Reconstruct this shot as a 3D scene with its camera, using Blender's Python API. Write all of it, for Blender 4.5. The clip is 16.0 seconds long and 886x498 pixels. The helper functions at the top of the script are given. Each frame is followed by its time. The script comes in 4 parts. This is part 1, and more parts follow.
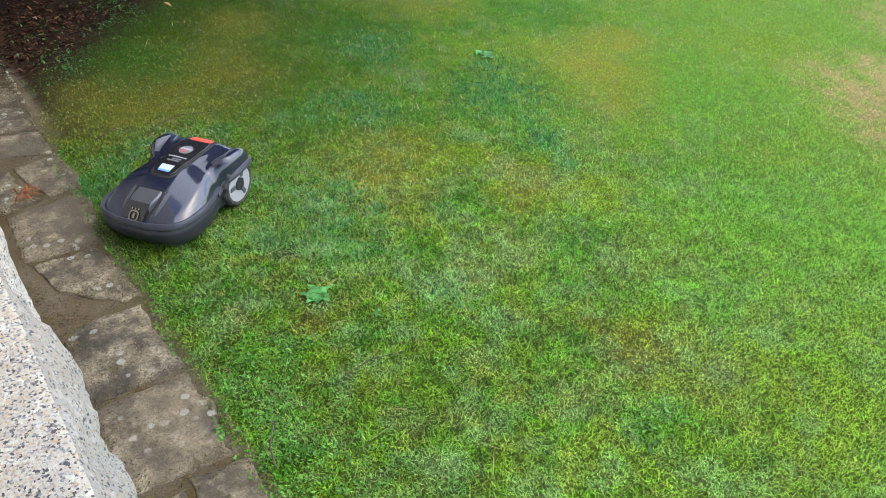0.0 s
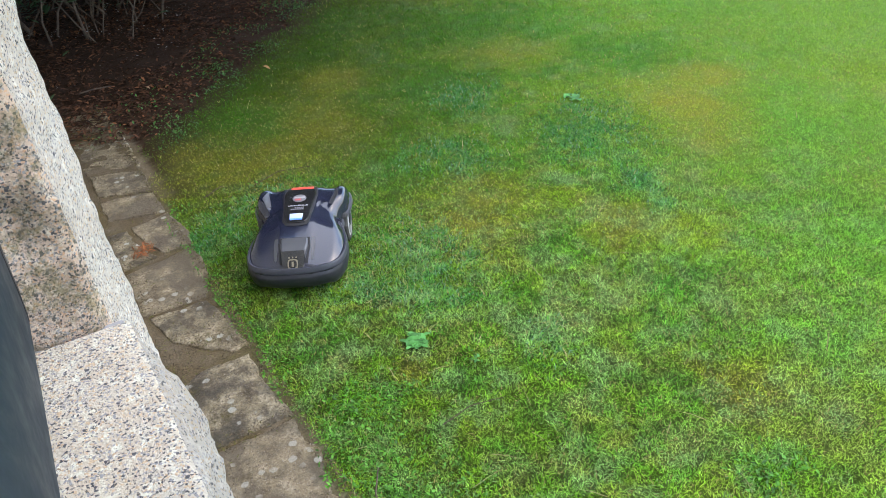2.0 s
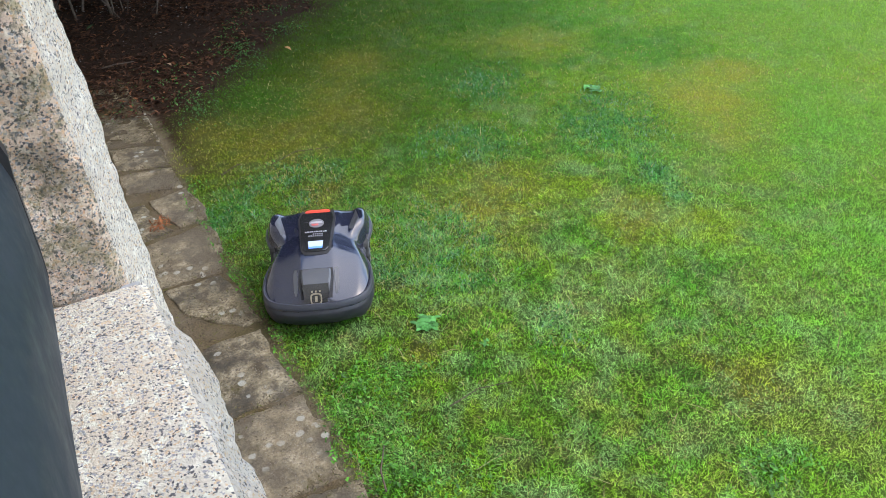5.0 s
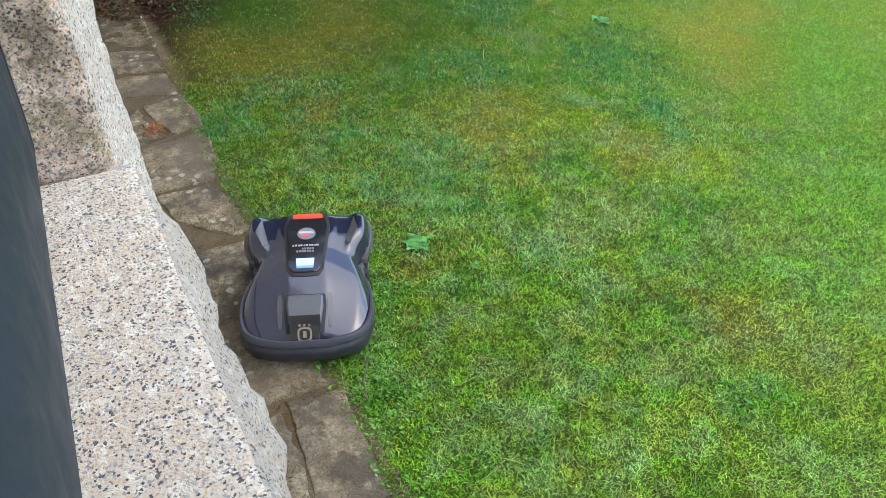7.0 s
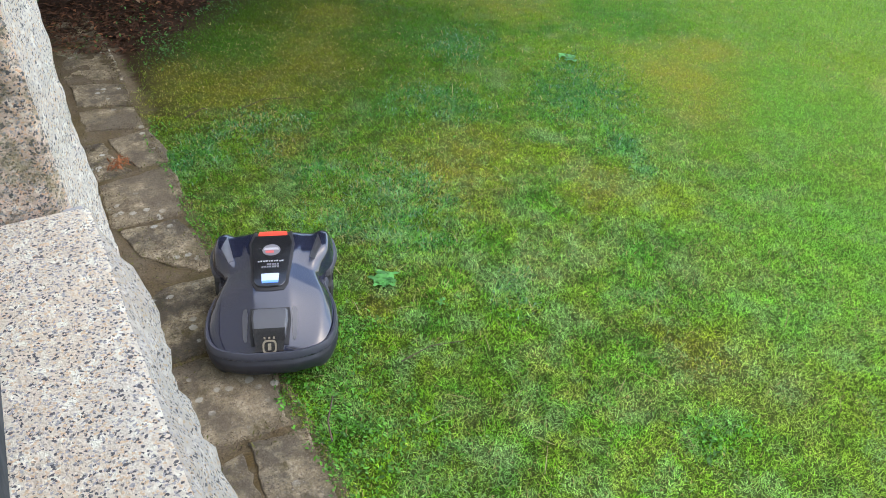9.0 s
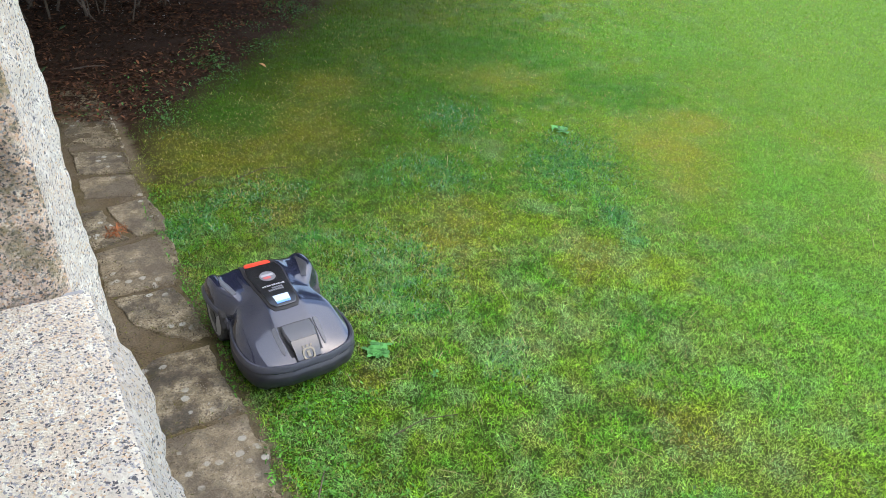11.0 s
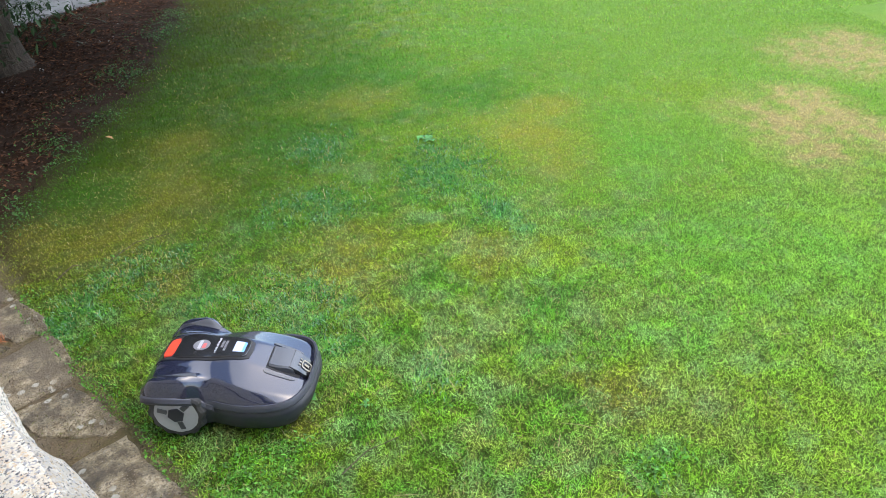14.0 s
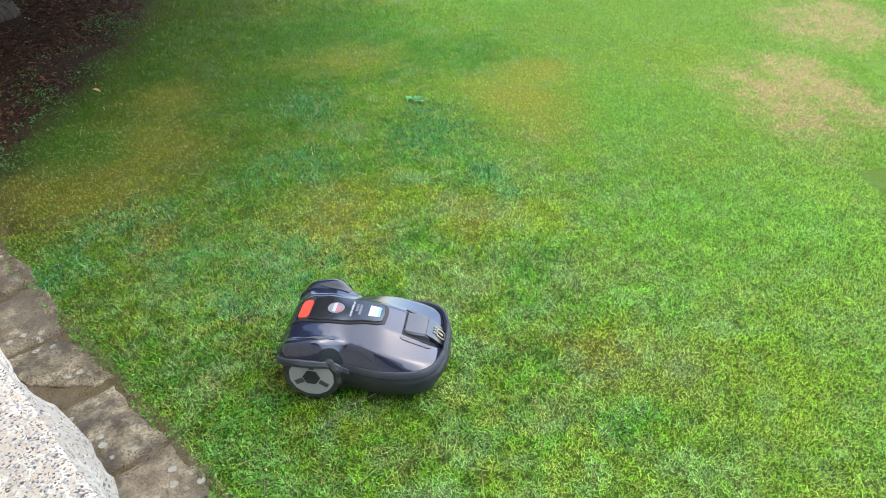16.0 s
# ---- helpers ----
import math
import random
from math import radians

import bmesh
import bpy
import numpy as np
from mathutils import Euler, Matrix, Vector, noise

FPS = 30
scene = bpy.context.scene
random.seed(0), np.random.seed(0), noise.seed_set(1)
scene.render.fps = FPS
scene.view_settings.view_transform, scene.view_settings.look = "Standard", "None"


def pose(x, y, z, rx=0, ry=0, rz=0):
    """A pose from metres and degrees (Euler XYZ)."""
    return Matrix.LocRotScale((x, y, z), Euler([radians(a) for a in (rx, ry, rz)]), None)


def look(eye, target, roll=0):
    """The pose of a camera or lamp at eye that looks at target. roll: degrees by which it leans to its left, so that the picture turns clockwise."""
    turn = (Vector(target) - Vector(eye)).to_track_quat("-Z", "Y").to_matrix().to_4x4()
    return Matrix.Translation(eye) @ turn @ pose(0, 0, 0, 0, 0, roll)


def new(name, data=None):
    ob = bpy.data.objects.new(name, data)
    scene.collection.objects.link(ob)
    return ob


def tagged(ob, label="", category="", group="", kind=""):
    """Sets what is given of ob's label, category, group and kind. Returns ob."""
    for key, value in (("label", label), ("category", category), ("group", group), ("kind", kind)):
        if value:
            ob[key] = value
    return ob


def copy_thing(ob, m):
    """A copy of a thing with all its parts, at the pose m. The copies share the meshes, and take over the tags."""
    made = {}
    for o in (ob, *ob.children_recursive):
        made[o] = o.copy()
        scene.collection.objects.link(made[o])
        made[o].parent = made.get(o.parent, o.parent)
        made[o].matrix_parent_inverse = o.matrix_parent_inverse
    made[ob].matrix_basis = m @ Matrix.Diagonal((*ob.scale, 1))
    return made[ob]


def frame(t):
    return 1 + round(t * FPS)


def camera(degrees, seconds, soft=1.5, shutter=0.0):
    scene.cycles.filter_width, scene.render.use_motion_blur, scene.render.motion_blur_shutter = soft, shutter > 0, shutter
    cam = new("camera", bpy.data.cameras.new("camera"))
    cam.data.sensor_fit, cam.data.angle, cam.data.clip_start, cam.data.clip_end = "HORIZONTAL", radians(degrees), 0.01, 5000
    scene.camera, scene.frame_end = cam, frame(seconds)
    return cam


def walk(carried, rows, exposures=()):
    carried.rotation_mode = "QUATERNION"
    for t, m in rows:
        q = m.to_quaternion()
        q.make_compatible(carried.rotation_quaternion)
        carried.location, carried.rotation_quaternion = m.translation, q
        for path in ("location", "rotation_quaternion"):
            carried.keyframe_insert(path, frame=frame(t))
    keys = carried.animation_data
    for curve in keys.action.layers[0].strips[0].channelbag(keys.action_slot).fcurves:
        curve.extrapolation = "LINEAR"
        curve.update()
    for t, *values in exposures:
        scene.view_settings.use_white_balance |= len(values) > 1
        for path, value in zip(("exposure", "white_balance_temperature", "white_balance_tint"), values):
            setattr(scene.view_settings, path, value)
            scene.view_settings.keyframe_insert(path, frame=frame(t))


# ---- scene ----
cam = camera(60.2, 16.0, soft=0.7)
PATH = [
    (0, (0.3894, 0.1935, 1.7700), (0.4213, 2.0992, 0.3776), 2.5),
    (0.5, (0.3800, 0.1841, 1.7783), (0.3198, 2.1216, 0.4319), 0.1),
    (1, (0.3729, 0.1805, 1.7806), (0.2325, 2.1405, 0.4732), -1.9),
    (1.5, (0.3670, 0.1805, 1.7818), (0.1605, 2.1488, 0.4956), -3.1),
    (2, (0.3670, 0.1794, 1.7830), (0.1204, 2.1488, 0.5062), -3.8),
    (2.5, (0.3646, 0.1746, 1.7830), (0.0885, 2.1417, 0.5098), -4.3),
    (3, (0.3670, 0.1746, 1.7842), (0.0755, 2.1405, 0.5098), -4.5),
    (5.5, (0.3705, 0.1487, 1.7511), (0.0920, 2.0851, 0.4307), -1.1),
    (6, (0.3800, 0.1404, 1.7299), (0.1133, 2.0414, 0.3575), 0.1),
    (6.5, (0.3800, 0.1369, 1.7275), (0.1192, 2.0013, 0.3044), 0.9),
    (7, (0.3776, 0.1345, 1.7240), (0.1239, 1.9694, 0.2608), 1.5),
    (7.5, (0.3705, 0.1322, 1.7240), (0.1180, 1.9482, 0.2372), 1.7),
    (8, (0.3705, 0.1322, 1.7263), (0.1204, 1.9435, 0.2348), 1.7),
    (8.5, (0.3788, 0.1369, 1.7193), (0.1463, 1.9765, 0.2596), 2.2),
    (9, (0.3941, 0.1510, 1.7346), (0.2136, 2.0544, 0.3516), 3.0),
    (9.5, (0.3929, 0.1546, 1.7440), (0.2384, 2.1063, 0.4248), 3.7),
    (10, (0.3953, 0.1558, 1.7499), (0.2348, 2.1393, 0.4814), 4.3),
    (10.2, (0.3965, 0.1534, 1.7594), (0.2301, 2.1559, 0.5216), 4.6),
    (12.3, (0.3646, 0.1499, 1.7924), (0.2714, 2.1700, 0.5770), -3.1),
    (12.5, (0.3575, 0.1546, 1.7948), (0.3103, 2.1594, 0.5522), -4.7),
    (13, (0.3434, 0.1440, 1.7960), (0.3953, 2.1511, 0.5558), -5.6),
    (13.5, (0.3481, 0.1416, 1.7960), (0.4732, 2.1724, 0.5994), -5.5),
    (14, (0.3493, 0.1381, 1.7912), (0.5145, 2.1747, 0.6112), -4.8),
    (14.5, (0.3528, 0.1298, 1.7948), (0.4602, 2.1677, 0.6089), -5.3),
    (15, (0.3540, 0.1239, 1.7912), (0.4177, 2.1618, 0.6018), -5.9),
    (15.5, (0.3658, 0.1180, 1.7877), (0.4744, 2.1370, 0.5711), -5.5),
    (16, (0.3611, 0.0991, 1.8137), (0.5475, 2.0709, 0.5286), -3.1),
]
walk(cam, [(t, look(eye, target, roll)) for t, eye, target, roll in PATH],
     [(0, 1.93), (2.5, 1.96), (7, 1.90), (10, 1.92), (12.5, 2.14), (16, 2.18)])

# ---- light ----
world = bpy.data.worlds.new("overcast")
scene.world = world
world.use_nodes = True
wn = world.node_tree.nodes
sky = wn.new("ShaderNodeTexSky")
sky.sky_type = "NISHITA"
sky.sun_disc = False
sky.sun_elevation, sky.sun_rotation = radians(56), radians(83)
sky.air_density, sky.dust_density, sky.ozone_density = 1.0, 1.6, 1.5
wn["Background"].inputs["Strength"].default_value = 0.145
world.node_tree.links.new(sky.outputs[0], wn["Background"].inputs["Color"])
sun = new("sun", bpy.data.lights.new("sun", "SUN"))
sun.data.energy, sun.data.angle, sun.data.color = 0.85, radians(90), (1.0, 0.98, 0.95)
sun.matrix_world = look((5.0, 0.6, 7.5), (0, 0, 0))

# ---- frame of the wall: u runs away along the wall, v towards the lawn ----
WO, WU, WV = Vector((0.057, 0.665, 0)), Vector((-0.6, 0.8, 0)), Vector((0.8, 0.6, 0))
WALL_M = Matrix(((WU.x, WV.x, 0, WO.x), (WU.y, WV.y, 0, WO.y), (0, 0, 1, 0), (0, 0, 0, 1)))
RNG = np.random.default_rng(7)


# ---- small tools ----
def lattice(x, y, seed=0):
    """Smooth value noise, -1 to 1, for arrays."""
    xi, yi = np.floor(x).astype(np.int64), np.floor(y).astype(np.int64)
    fx, fy = x - xi, y - yi
    fx, fy = fx * fx * (3 - 2 * fx), fy * fy * (3 - 2 * fy)

    def h(a, b):
        n = (a * 374761393 + b * 668265263 + seed * 974711) & 0x7FFFFFFF
        n = ((n ^ (n >> 13)) * 1274126177) & 0x7FFFFFFF
        return ((n ^ (n >> 16)) & 0xFFFF) / 32767.5 - 1
    a = h(xi, yi) * (1 - fx) + h(xi + 1, yi) * fx
    b = h(xi, yi + 1) * (1 - fx) + h(xi + 1, yi + 1) * fx
    return a * (1 - fy) + b * fy


def fractal(x, y, scale, seed=0, octaves=4):
    total, amp = np.zeros_like(x), 1.0
    for k in range(octaves):
        total = total + amp * lattice(x * scale, y * scale, seed + 17 * k)
        scale, amp = scale * 2.1, amp * 0.5
    return total / 1.9


def mesh_from(name, verts, faces, material, smooth=True):
    me = bpy.data.meshes.new(name)
    me.from_pydata([tuple(v) for v in verts], [], [tuple(f) for f in faces])
    me.materials.append(material)
    if smooth:
        me.polygons.foreach_set("use_smooth", [True] * len(me.polygons))
    me.update()
    return me


def place(name, me, parent=None, m=None, label=""):
    ob = new(name, me)
    if parent:
        ob.parent = parent
    if m is not None:
        ob.matrix_basis = m
    return tagged(ob, label) if label else ob


def part(name, bm, material, parent, label="", smooth=True, crease=32):
    bmesh.ops.recalc_face_normals(bm, faces=bm.faces)
    me = bpy.data.meshes.new(name)
    bm.to_mesh(me)
    bm.free()
    me.materials.append(material)
    if smooth:
        me.polygons.foreach_set("use_smooth", [True] * len(me.polygons))
        me.set_sharp_from_angle(angle=radians(crease))
    return place(name, me, parent, None, label)


def box_bm(x0, x1, y0, y1, z0, z1, bevel=0.0, segments=2):
    bm = bmesh.new()
    bmesh.ops.create_cube(bm, size=1)
    for v in bm.verts:
        v.co = Vector((x0 + (v.co.x + 0.5) * (x1 - x0), y0 + (v.co.y + 0.5) * (y1 - y0), z0 + (v.co.z + 0.5) * (z1 - z0)))
    if bevel:
        bmesh.ops.bevel(bm, geom=list(bm.edges), offset=bevel, segments=segments, affect="EDGES", profile=0.5)
    return bm


def cyl_bm(r, depth, n=32, axis="Y", r2=None):
    bm = bmesh.new()
    bmesh.ops.create_cone(bm, cap_ends=True, segments=n, radius1=r, radius2=r if r2 is None else r2, depth=depth)
    if axis == "Y":
        bmesh.ops.rotate(bm, verts=bm.verts, matrix=Matrix.Rotation(radians(90), 3, "X"))
    return bm


def lofted(rings, close_ring=True, caps=True):
    bm = bmesh.new()
    rows = [[bm.verts.new(p) for p in ring] for ring in rings]
    n = len(rows[0])
    for a, b in zip(rows, rows[1:]):
        for i in range(n if close_ring else n - 1):
            j = (i + 1) % n
            bm.faces.new((a[i], a[j], b[j], b[i]))
    if caps:
        bm.faces.new(rows[0])
        bm.faces.new(rows[-1])
    return bm


# ---- materials ----
def material(name, colour=(0.5, 0.5, 0.5), rough=0.6, metal=0.0, spec=0.5, coat=0.0):
    m = bpy.data.materials.new(name)
    m.use_nodes = True
    b = m.node_tree.nodes["Principled BSDF"]
    b.inputs["Base Color"].default_value = (*colour, 1)
    b.inputs["Roughness"].default_value = rough
    b.inputs["Metallic"].default_value = metal
    b.inputs["Specular IOR Level"].default_value = spec
    b.inputs["Coat Weight"].default_value = coat
    b.inputs["Coat Roughness"].default_value = 0.08
    return m


class Nodes:
    def __init__(self, m):
        self.t, self.n = m.node_tree, m.node_tree.nodes
        self.b = self.n["Principled BSDF"]

    def add(self, kind, ins=None, **props):
        node = self.n.new(kind)
        for k, v in props.items():
            setattr(node, k, v)
        for k, v in (ins or {}).items():
            self.set(node.inputs[k], v)
        return node

    def set(self, socket, v):
        if isinstance(v, bpy.types.NodeSocket):
            self.t.links.new(v, socket)
        else:
            socket.default_value = v

    def coords(self, kind="Object"):
        return self.add("ShaderNodeTexCoord").outputs[kind]

    def noise(self, vec, scale, detail=4.0, rough=0.55):
        return self.add("ShaderNodeTexNoise", {"Vector": vec, "Scale": scale, "Detail": detail, "Roughness": rough}).outputs["Fac"]

    def ramp(self, fac, stops):
        node = self.add("ShaderNodeValToRGB", {"Fac": fac})
        el = node.color_ramp.elements
        while len(el) < len(stops):
            el.new(0.5)
        for e, (p, c) in zip(el, stops):
            e.position, e.color = p, (*c, 1) if len(c) == 3 else c
        return node.outputs["Color"]

    def step(self, fac, lo, hi):
        return self.add("ShaderNodeMapRange", {"Value": fac, "From Min": lo, "From Max": hi}).outputs[0]

    def mix(self, fac, a, b, blend="MIX"):
        node = self.add("ShaderNodeMix", data_type="RGBA", blend_type=blend)
        for s, v in ((node.inputs[0], fac), (node.inputs[6], a), (node.inputs[7], b)):
            self.set(s, (*v, 1) if isinstance(v, tuple) and len(v) == 3 else v)
        return node.outputs[2]

    def bump(self, height, strength, distance):
        node = self.add("ShaderNodeBump", {"Height": height, "Strength": strength, "Distance": distance})
        self.set(self.b.inputs["Normal"], node.outputs[0])


def granite(name, base, warm, lichen=0.0, dark=0.5):
    m = material(name, base, 0.85, spec=0.3)
    k = Nodes(m)
    p = k.coords()
    big = k.noise(p, 5, 3)
    mid = k.noise(p, 60, 4)
    col = k.mix(k.step(big, 0.4, 0.62), base, warm)
    col = k.mix(k.step(mid, 0.5, 0.66), col, tuple(min(0.8, c * 1.25) for c in base))
    # feldspar and mica grains
    jig = k.add("ShaderNodeTexNoise", {"Vector": p, "Scale": 420.0, "Detail": 3.0})
    off = k.add("ShaderNodeVectorMath", {0: jig.outputs["Color"], 3: 0.004}, operation="SCALE")
    q = k.add("ShaderNodeVectorMath", {0: p, 1: off.outputs[0]}, operation="ADD").outputs[0]
    for size, lo, grey in ((300.0, 0.84, tuple(c * k for c, k in zip(base, (0.98, 0.80, 0.62)))), (340.0, 0.84, (0.36, 0.355, 0.35)), (400.0, 0.93 - 0.045 * dark, (0.09, 0.09, 0.095)), (260.0, 0.968 - 0.03 * dark, (0.12, 0.12, 0.125))):
        cell = k.add("ShaderNodeTexVoronoi", {"Vector": q, "Scale": size, "Randomness": 1.0})
        grain = k.add("ShaderNodeSeparateColor", {"Color": cell.outputs["Color"]})
        col = k.mix(k.step(grain.outputs[0], lo, lo + 0.03), col, grey)
    if lichen:
        film = k.noise(p, 24, 8, 0.8)
        col = k.mix(k.add("ShaderNodeMath", {0: k.step(film, 0.48, 0.62), 1: lichen}, operation="MULTIPLY").outputs[0], col, (0.24, 0.21, 0.10))
        grime = k.noise(p, 75, 7, 0.8)
        col = k.mix(k.add("ShaderNodeMath", {0: k.step(grime, 0.52, 0.62), 1: lichen}, operation="MULTIPLY").outputs[0], col, (0.10, 0.095, 0.08))
    k.set(k.b.inputs["Base Color"], col)
    k.bump(k.noise(p, 150, 7, 0.75), 1.0, 0.010)
    return m


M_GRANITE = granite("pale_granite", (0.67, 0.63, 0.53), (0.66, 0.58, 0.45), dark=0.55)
M_GRANITE_OLD = granite("weathered_pink_granite", (0.70, 0.57, 0.47), (0.66, 0.51, 0.38), lichen=0.75, dark=1.6)
M_GRANITE_FACE = granite("split_granite", (0.60, 0.575, 0.51), (0.60, 0.54, 0.46), dark=0.4)
# darker than the pale granite on top; used for the sill's lawn-side face
M_GRANITE_EDGE = granite("darker_split_granite", (0.44, 0.42, 0.37), (0.43, 0.38, 0.31), dark=0.7)


def stone_slab():
    m = material("old_paving_stone", (0.25, 0.21, 0.17), 0.92, spec=0.2)
    k = Nodes(m)
    p = k.coords()
    rnd = k.add("ShaderNodeObjectInfo").outputs["Random"]
    col = k.ramp(k.noise(p, 12, 9, 0.75), [(0.36, (0.07, 0.055, 0.032)), (0.44, (0.17, 0.138, 0.086)), (0.53, (0.26, 0.215, 0.135)), (0.62, (0.42, 0.36, 0.25))])
    col = k.mix(k.step(k.noise(p, 110, 5, 0.8), 0.50, 0.62), col, (0.085, 0.068, 0.050))
    col = k.mix(k.step(k.noise(p, 240, 3, 0.7), 0.58, 0.68), col, (0.36, 0.33, 0.28))
    col = k.mix(k.step(k.noise(p, 8, 6, 0.75), 0.56, 0.66), col, (0.075, 0.062, 0.022))
    # dark algae film and grey lichen rosettes
    col = k.mix(k.add("ShaderNodeMath", {0: k.step(k.noise(p, 4.2, 6, 0.7), 0.47, 0.57), 1: 0.8}, operation="MULTIPLY").outputs[0], col, (0.06, 0.053, 0.042))
    ros = k.add("ShaderNodeTexVoronoi", {"Vector": p, "Scale": 19.0}).outputs["Distance"]
    wob = k.add("ShaderNodeMath", {0: ros, 1: k.add("ShaderNodeMath", {0: k.noise(p, 70, 3), 1: 0.22}, operation="MULTIPLY").outputs[0]}, operation="ADD").outputs[0]
    where = k.step(k.noise(p, 3.1, 3), 0.50, 0.57)
    spot = k.add("ShaderNodeMath", {0: k.step(wob, 0.39, 0.34), 1: where}, operation="MULTIPLY").outputs[0]
    col = k.mix(k.add("ShaderNodeMath", {0: spot, 1: 0.8}, operation="MULTIPLY").outputs[0], col, (0.42, 0.42, 0.37))
    col = k.mix(k.add("ShaderNodeMath", {0: rnd, 1: 0.25}, operation="MULTIPLY").outputs[0], col, (0.28, 0.22, 0.145))
    k.set(k.b.inputs["Base Color"], col)
    k.bump(k.noise(p, 38, 9, 0.8), 1.0, 0.022)
    return m


M_SLAB = stone_slab()


def attribute_material(name, rough, spec=0.3, grain=0.0, subsurface=False):
    """Colour from the mesh's own 'tone' attribute, with grain."""
    m = material(name, rough=rough, spec=spec)
    k = Nodes(m)
    tone = k.add("ShaderNodeAttribute", attribute_name="tone").outputs["Color"]
    p = k.coords()
    if grain:
        n = k.ramp(k.noise(p, 160, 4, 0.7), [(0.25, (0.45, 0.45, 0.45)), (0.75, (1.5, 1.5, 1.5))])
        tone = k.mix(grain, tone, n, "MULTIPLY")
        k.bump(k.noise(p, 120, 5, 0.7), 0.8, 0.008)
    k.set(k.b.inputs["Base Color"], tone)
    return m


def leafy(m, share):
    """Lets part of the light through a leaf."""
    k = Nodes(m)
    tone = k.b.inputs["Base Color"].links[0].from_socket
    tr = k.add("ShaderNodeBsdfTranslucent", {"Color": tone})
    mx = k.add("ShaderNodeMixShader", {0: share, 1: k.b.outputs[0], 2: tr.outputs[0]})
    k.t.links.new(mx.outputs[0], k.n["Material Output"].inputs["Surface"])
    return m


M_GROUND = attribute_material("soil_and_thatch", 0.95, 0.1, grain=1.0)
M_BLADE = leafy(attribute_material("grass_blade", 0.65, 0.12), 0.35)
M_LEAF = leafy(attribute_material("weed_leaf", 0.5, 0.35), 0.3)
M_LITTER = attribute_material("dead_leaf", 0.8, 0.2)


def bark():
    m = material("bark", (0.10, 0.08, 0.06), 0.9, spec=0.2)
    k = Nodes(m)
    p = k.add("ShaderNodeMapping", {"Vector": k.coords(), "Scale": (1, 1, 0.18)}).outputs[0]
    n = k.noise(p, 26, 6, 0.7)
    k.set(k.b.inputs["Base Color"], k.ramp(n, [(0.3, (0.012, 0.010, 0.008)), (0.55, (0.05, 0.038, 0.028)), (0.8, (0.09, 0.07, 0.055))]))
    k.bump(n, 1.0, 0.03)
    return m


M_BARK = bark()


def plastic(name, colour, rough, coat=0.0, dust=0.35, spec=0.5):
    m = material(name, colour, rough, coat=coat, spec=spec)
    k = Nodes(m)
    p = k.coords()
    film = k.noise(p, 14, 5, 0.65)
    speck = k.noise(p, 260, 3, 0.6)
    col = k.mix(k.add("ShaderNodeMath", {0: k.step(film, 0.45, 0.75), 1: dust * 0.35}, operation="MULTIPLY").outputs[0], colour, (0.16, 0.15, 0.13))
    col = k.mix(k.add("ShaderNodeMath", {0: k.step(speck, 0.66, 0.74), 1: dust}, operation="MULTIPLY").outputs[0], col, (0.22, 0.21, 0.18))
    k.set(k.b.inputs["Base Color"], col)
    k.set(k.b.inputs["Roughness"], k.add("ShaderNodeMapRange", {"Value": film, "From Min": 0.3, "From Max": 0.75, "To Min": rough * 0.8, "To Max": min(1.0, rough * 1.5)}).outputs[0])
    return m


M_BONNET = plastic("grey_gloss_plastic", (0.013, 0.015, 0.030), 0.10, coat=0.5, dust=0.05)
M_DARK = plastic("black_gloss_plastic", (0.012, 0.012, 0.014), 0.2, coat=0.5, dust=0.1)
M_SKIRT = plastic("charcoal_matt_plastic", (0.019, 0.020, 0.027), 0.40, dust=0.3, spec=0.35)
M_TRIM = plastic("mid_grey_plastic", (0.040, 0.042, 0.056), 0.34, dust=0.2, spec=0.4)
M_HATCH = plastic("grey_satin_plastic", (0.050, 0.052, 0.060), 0.35, dust=0.2)
M_TYRE = plastic("black_rubber", (0.014, 0.014, 0.014), 0.75, dust=0.8)
M_RIM = plastic("light_grey_plastic", (0.27, 0.27, 0.28), 0.5, dust=0.6)
M_RED = plastic("orange_red_plastic", (0.62, 0.055, 0.026), 0.4, dust=0.15)
M_WHITE = material("white_print", (0.32, 0.32, 0.34), 0.5)
M_GREYPRINT = material("grey_print", (0.13, 0.13, 0.145), 0.5)
M_REDPRINT = material("red_print", (0.45, 0.08, 0.08), 0.5)
M_BEIGE = material("tan_metal_emblem", (0.16, 0.14, 0.10), 0.45, metal=0.2)
M_SCREEN = material("lit_display", (0.2, 0.26, 0.42), 0.15)
M_SCREEN.node_tree.nodes["Principled BSDF"].inputs["Emission Color"].default_value = (0.75, 0.85, 1.0, 1)
M_SCREEN.node_tree.nodes["Principled BSDF"].inputs["Emission Strength"].default_value = 0.16
M_SCREENBLUE = material("lit_display_blue", (0.1, 0.22, 0.6), 0.15)
M_SCREENBLUE.node_tree.nodes["Principled BSDF"].inputs["Emission Color"].default_value = (0.12, 0.3, 0.9, 1)
M_SCREENBLUE.node_tree.nodes["Principled BSDF"].inputs["Emission Strength"].default_value = 0.14
M_RAIL = plastic("blue_grey_painted_metal", (0.016, 0.023, 0.031), 0.5, dust=0.06, spec=0.18)
M_RUBBER = material("black_gasket", (0.008, 0.008, 0.01), 0.7)


def masonry():
    m = material("grey_render", (0.34, 0.34, 0.34), 0.9, spec=0.2)
    k = Nodes(m)
    p = k.coords()
    k.set(k.b.inputs["Base Color"], k.ramp(k.noise(p, 6, 6, 0.65), [(0.3, (0.16, 0.16, 0.16)), (0.7, (0.30, 0.30, 0.30))]))
    k.bump(k.noise(p, 70, 5), 0.5, 0.004)
    return m


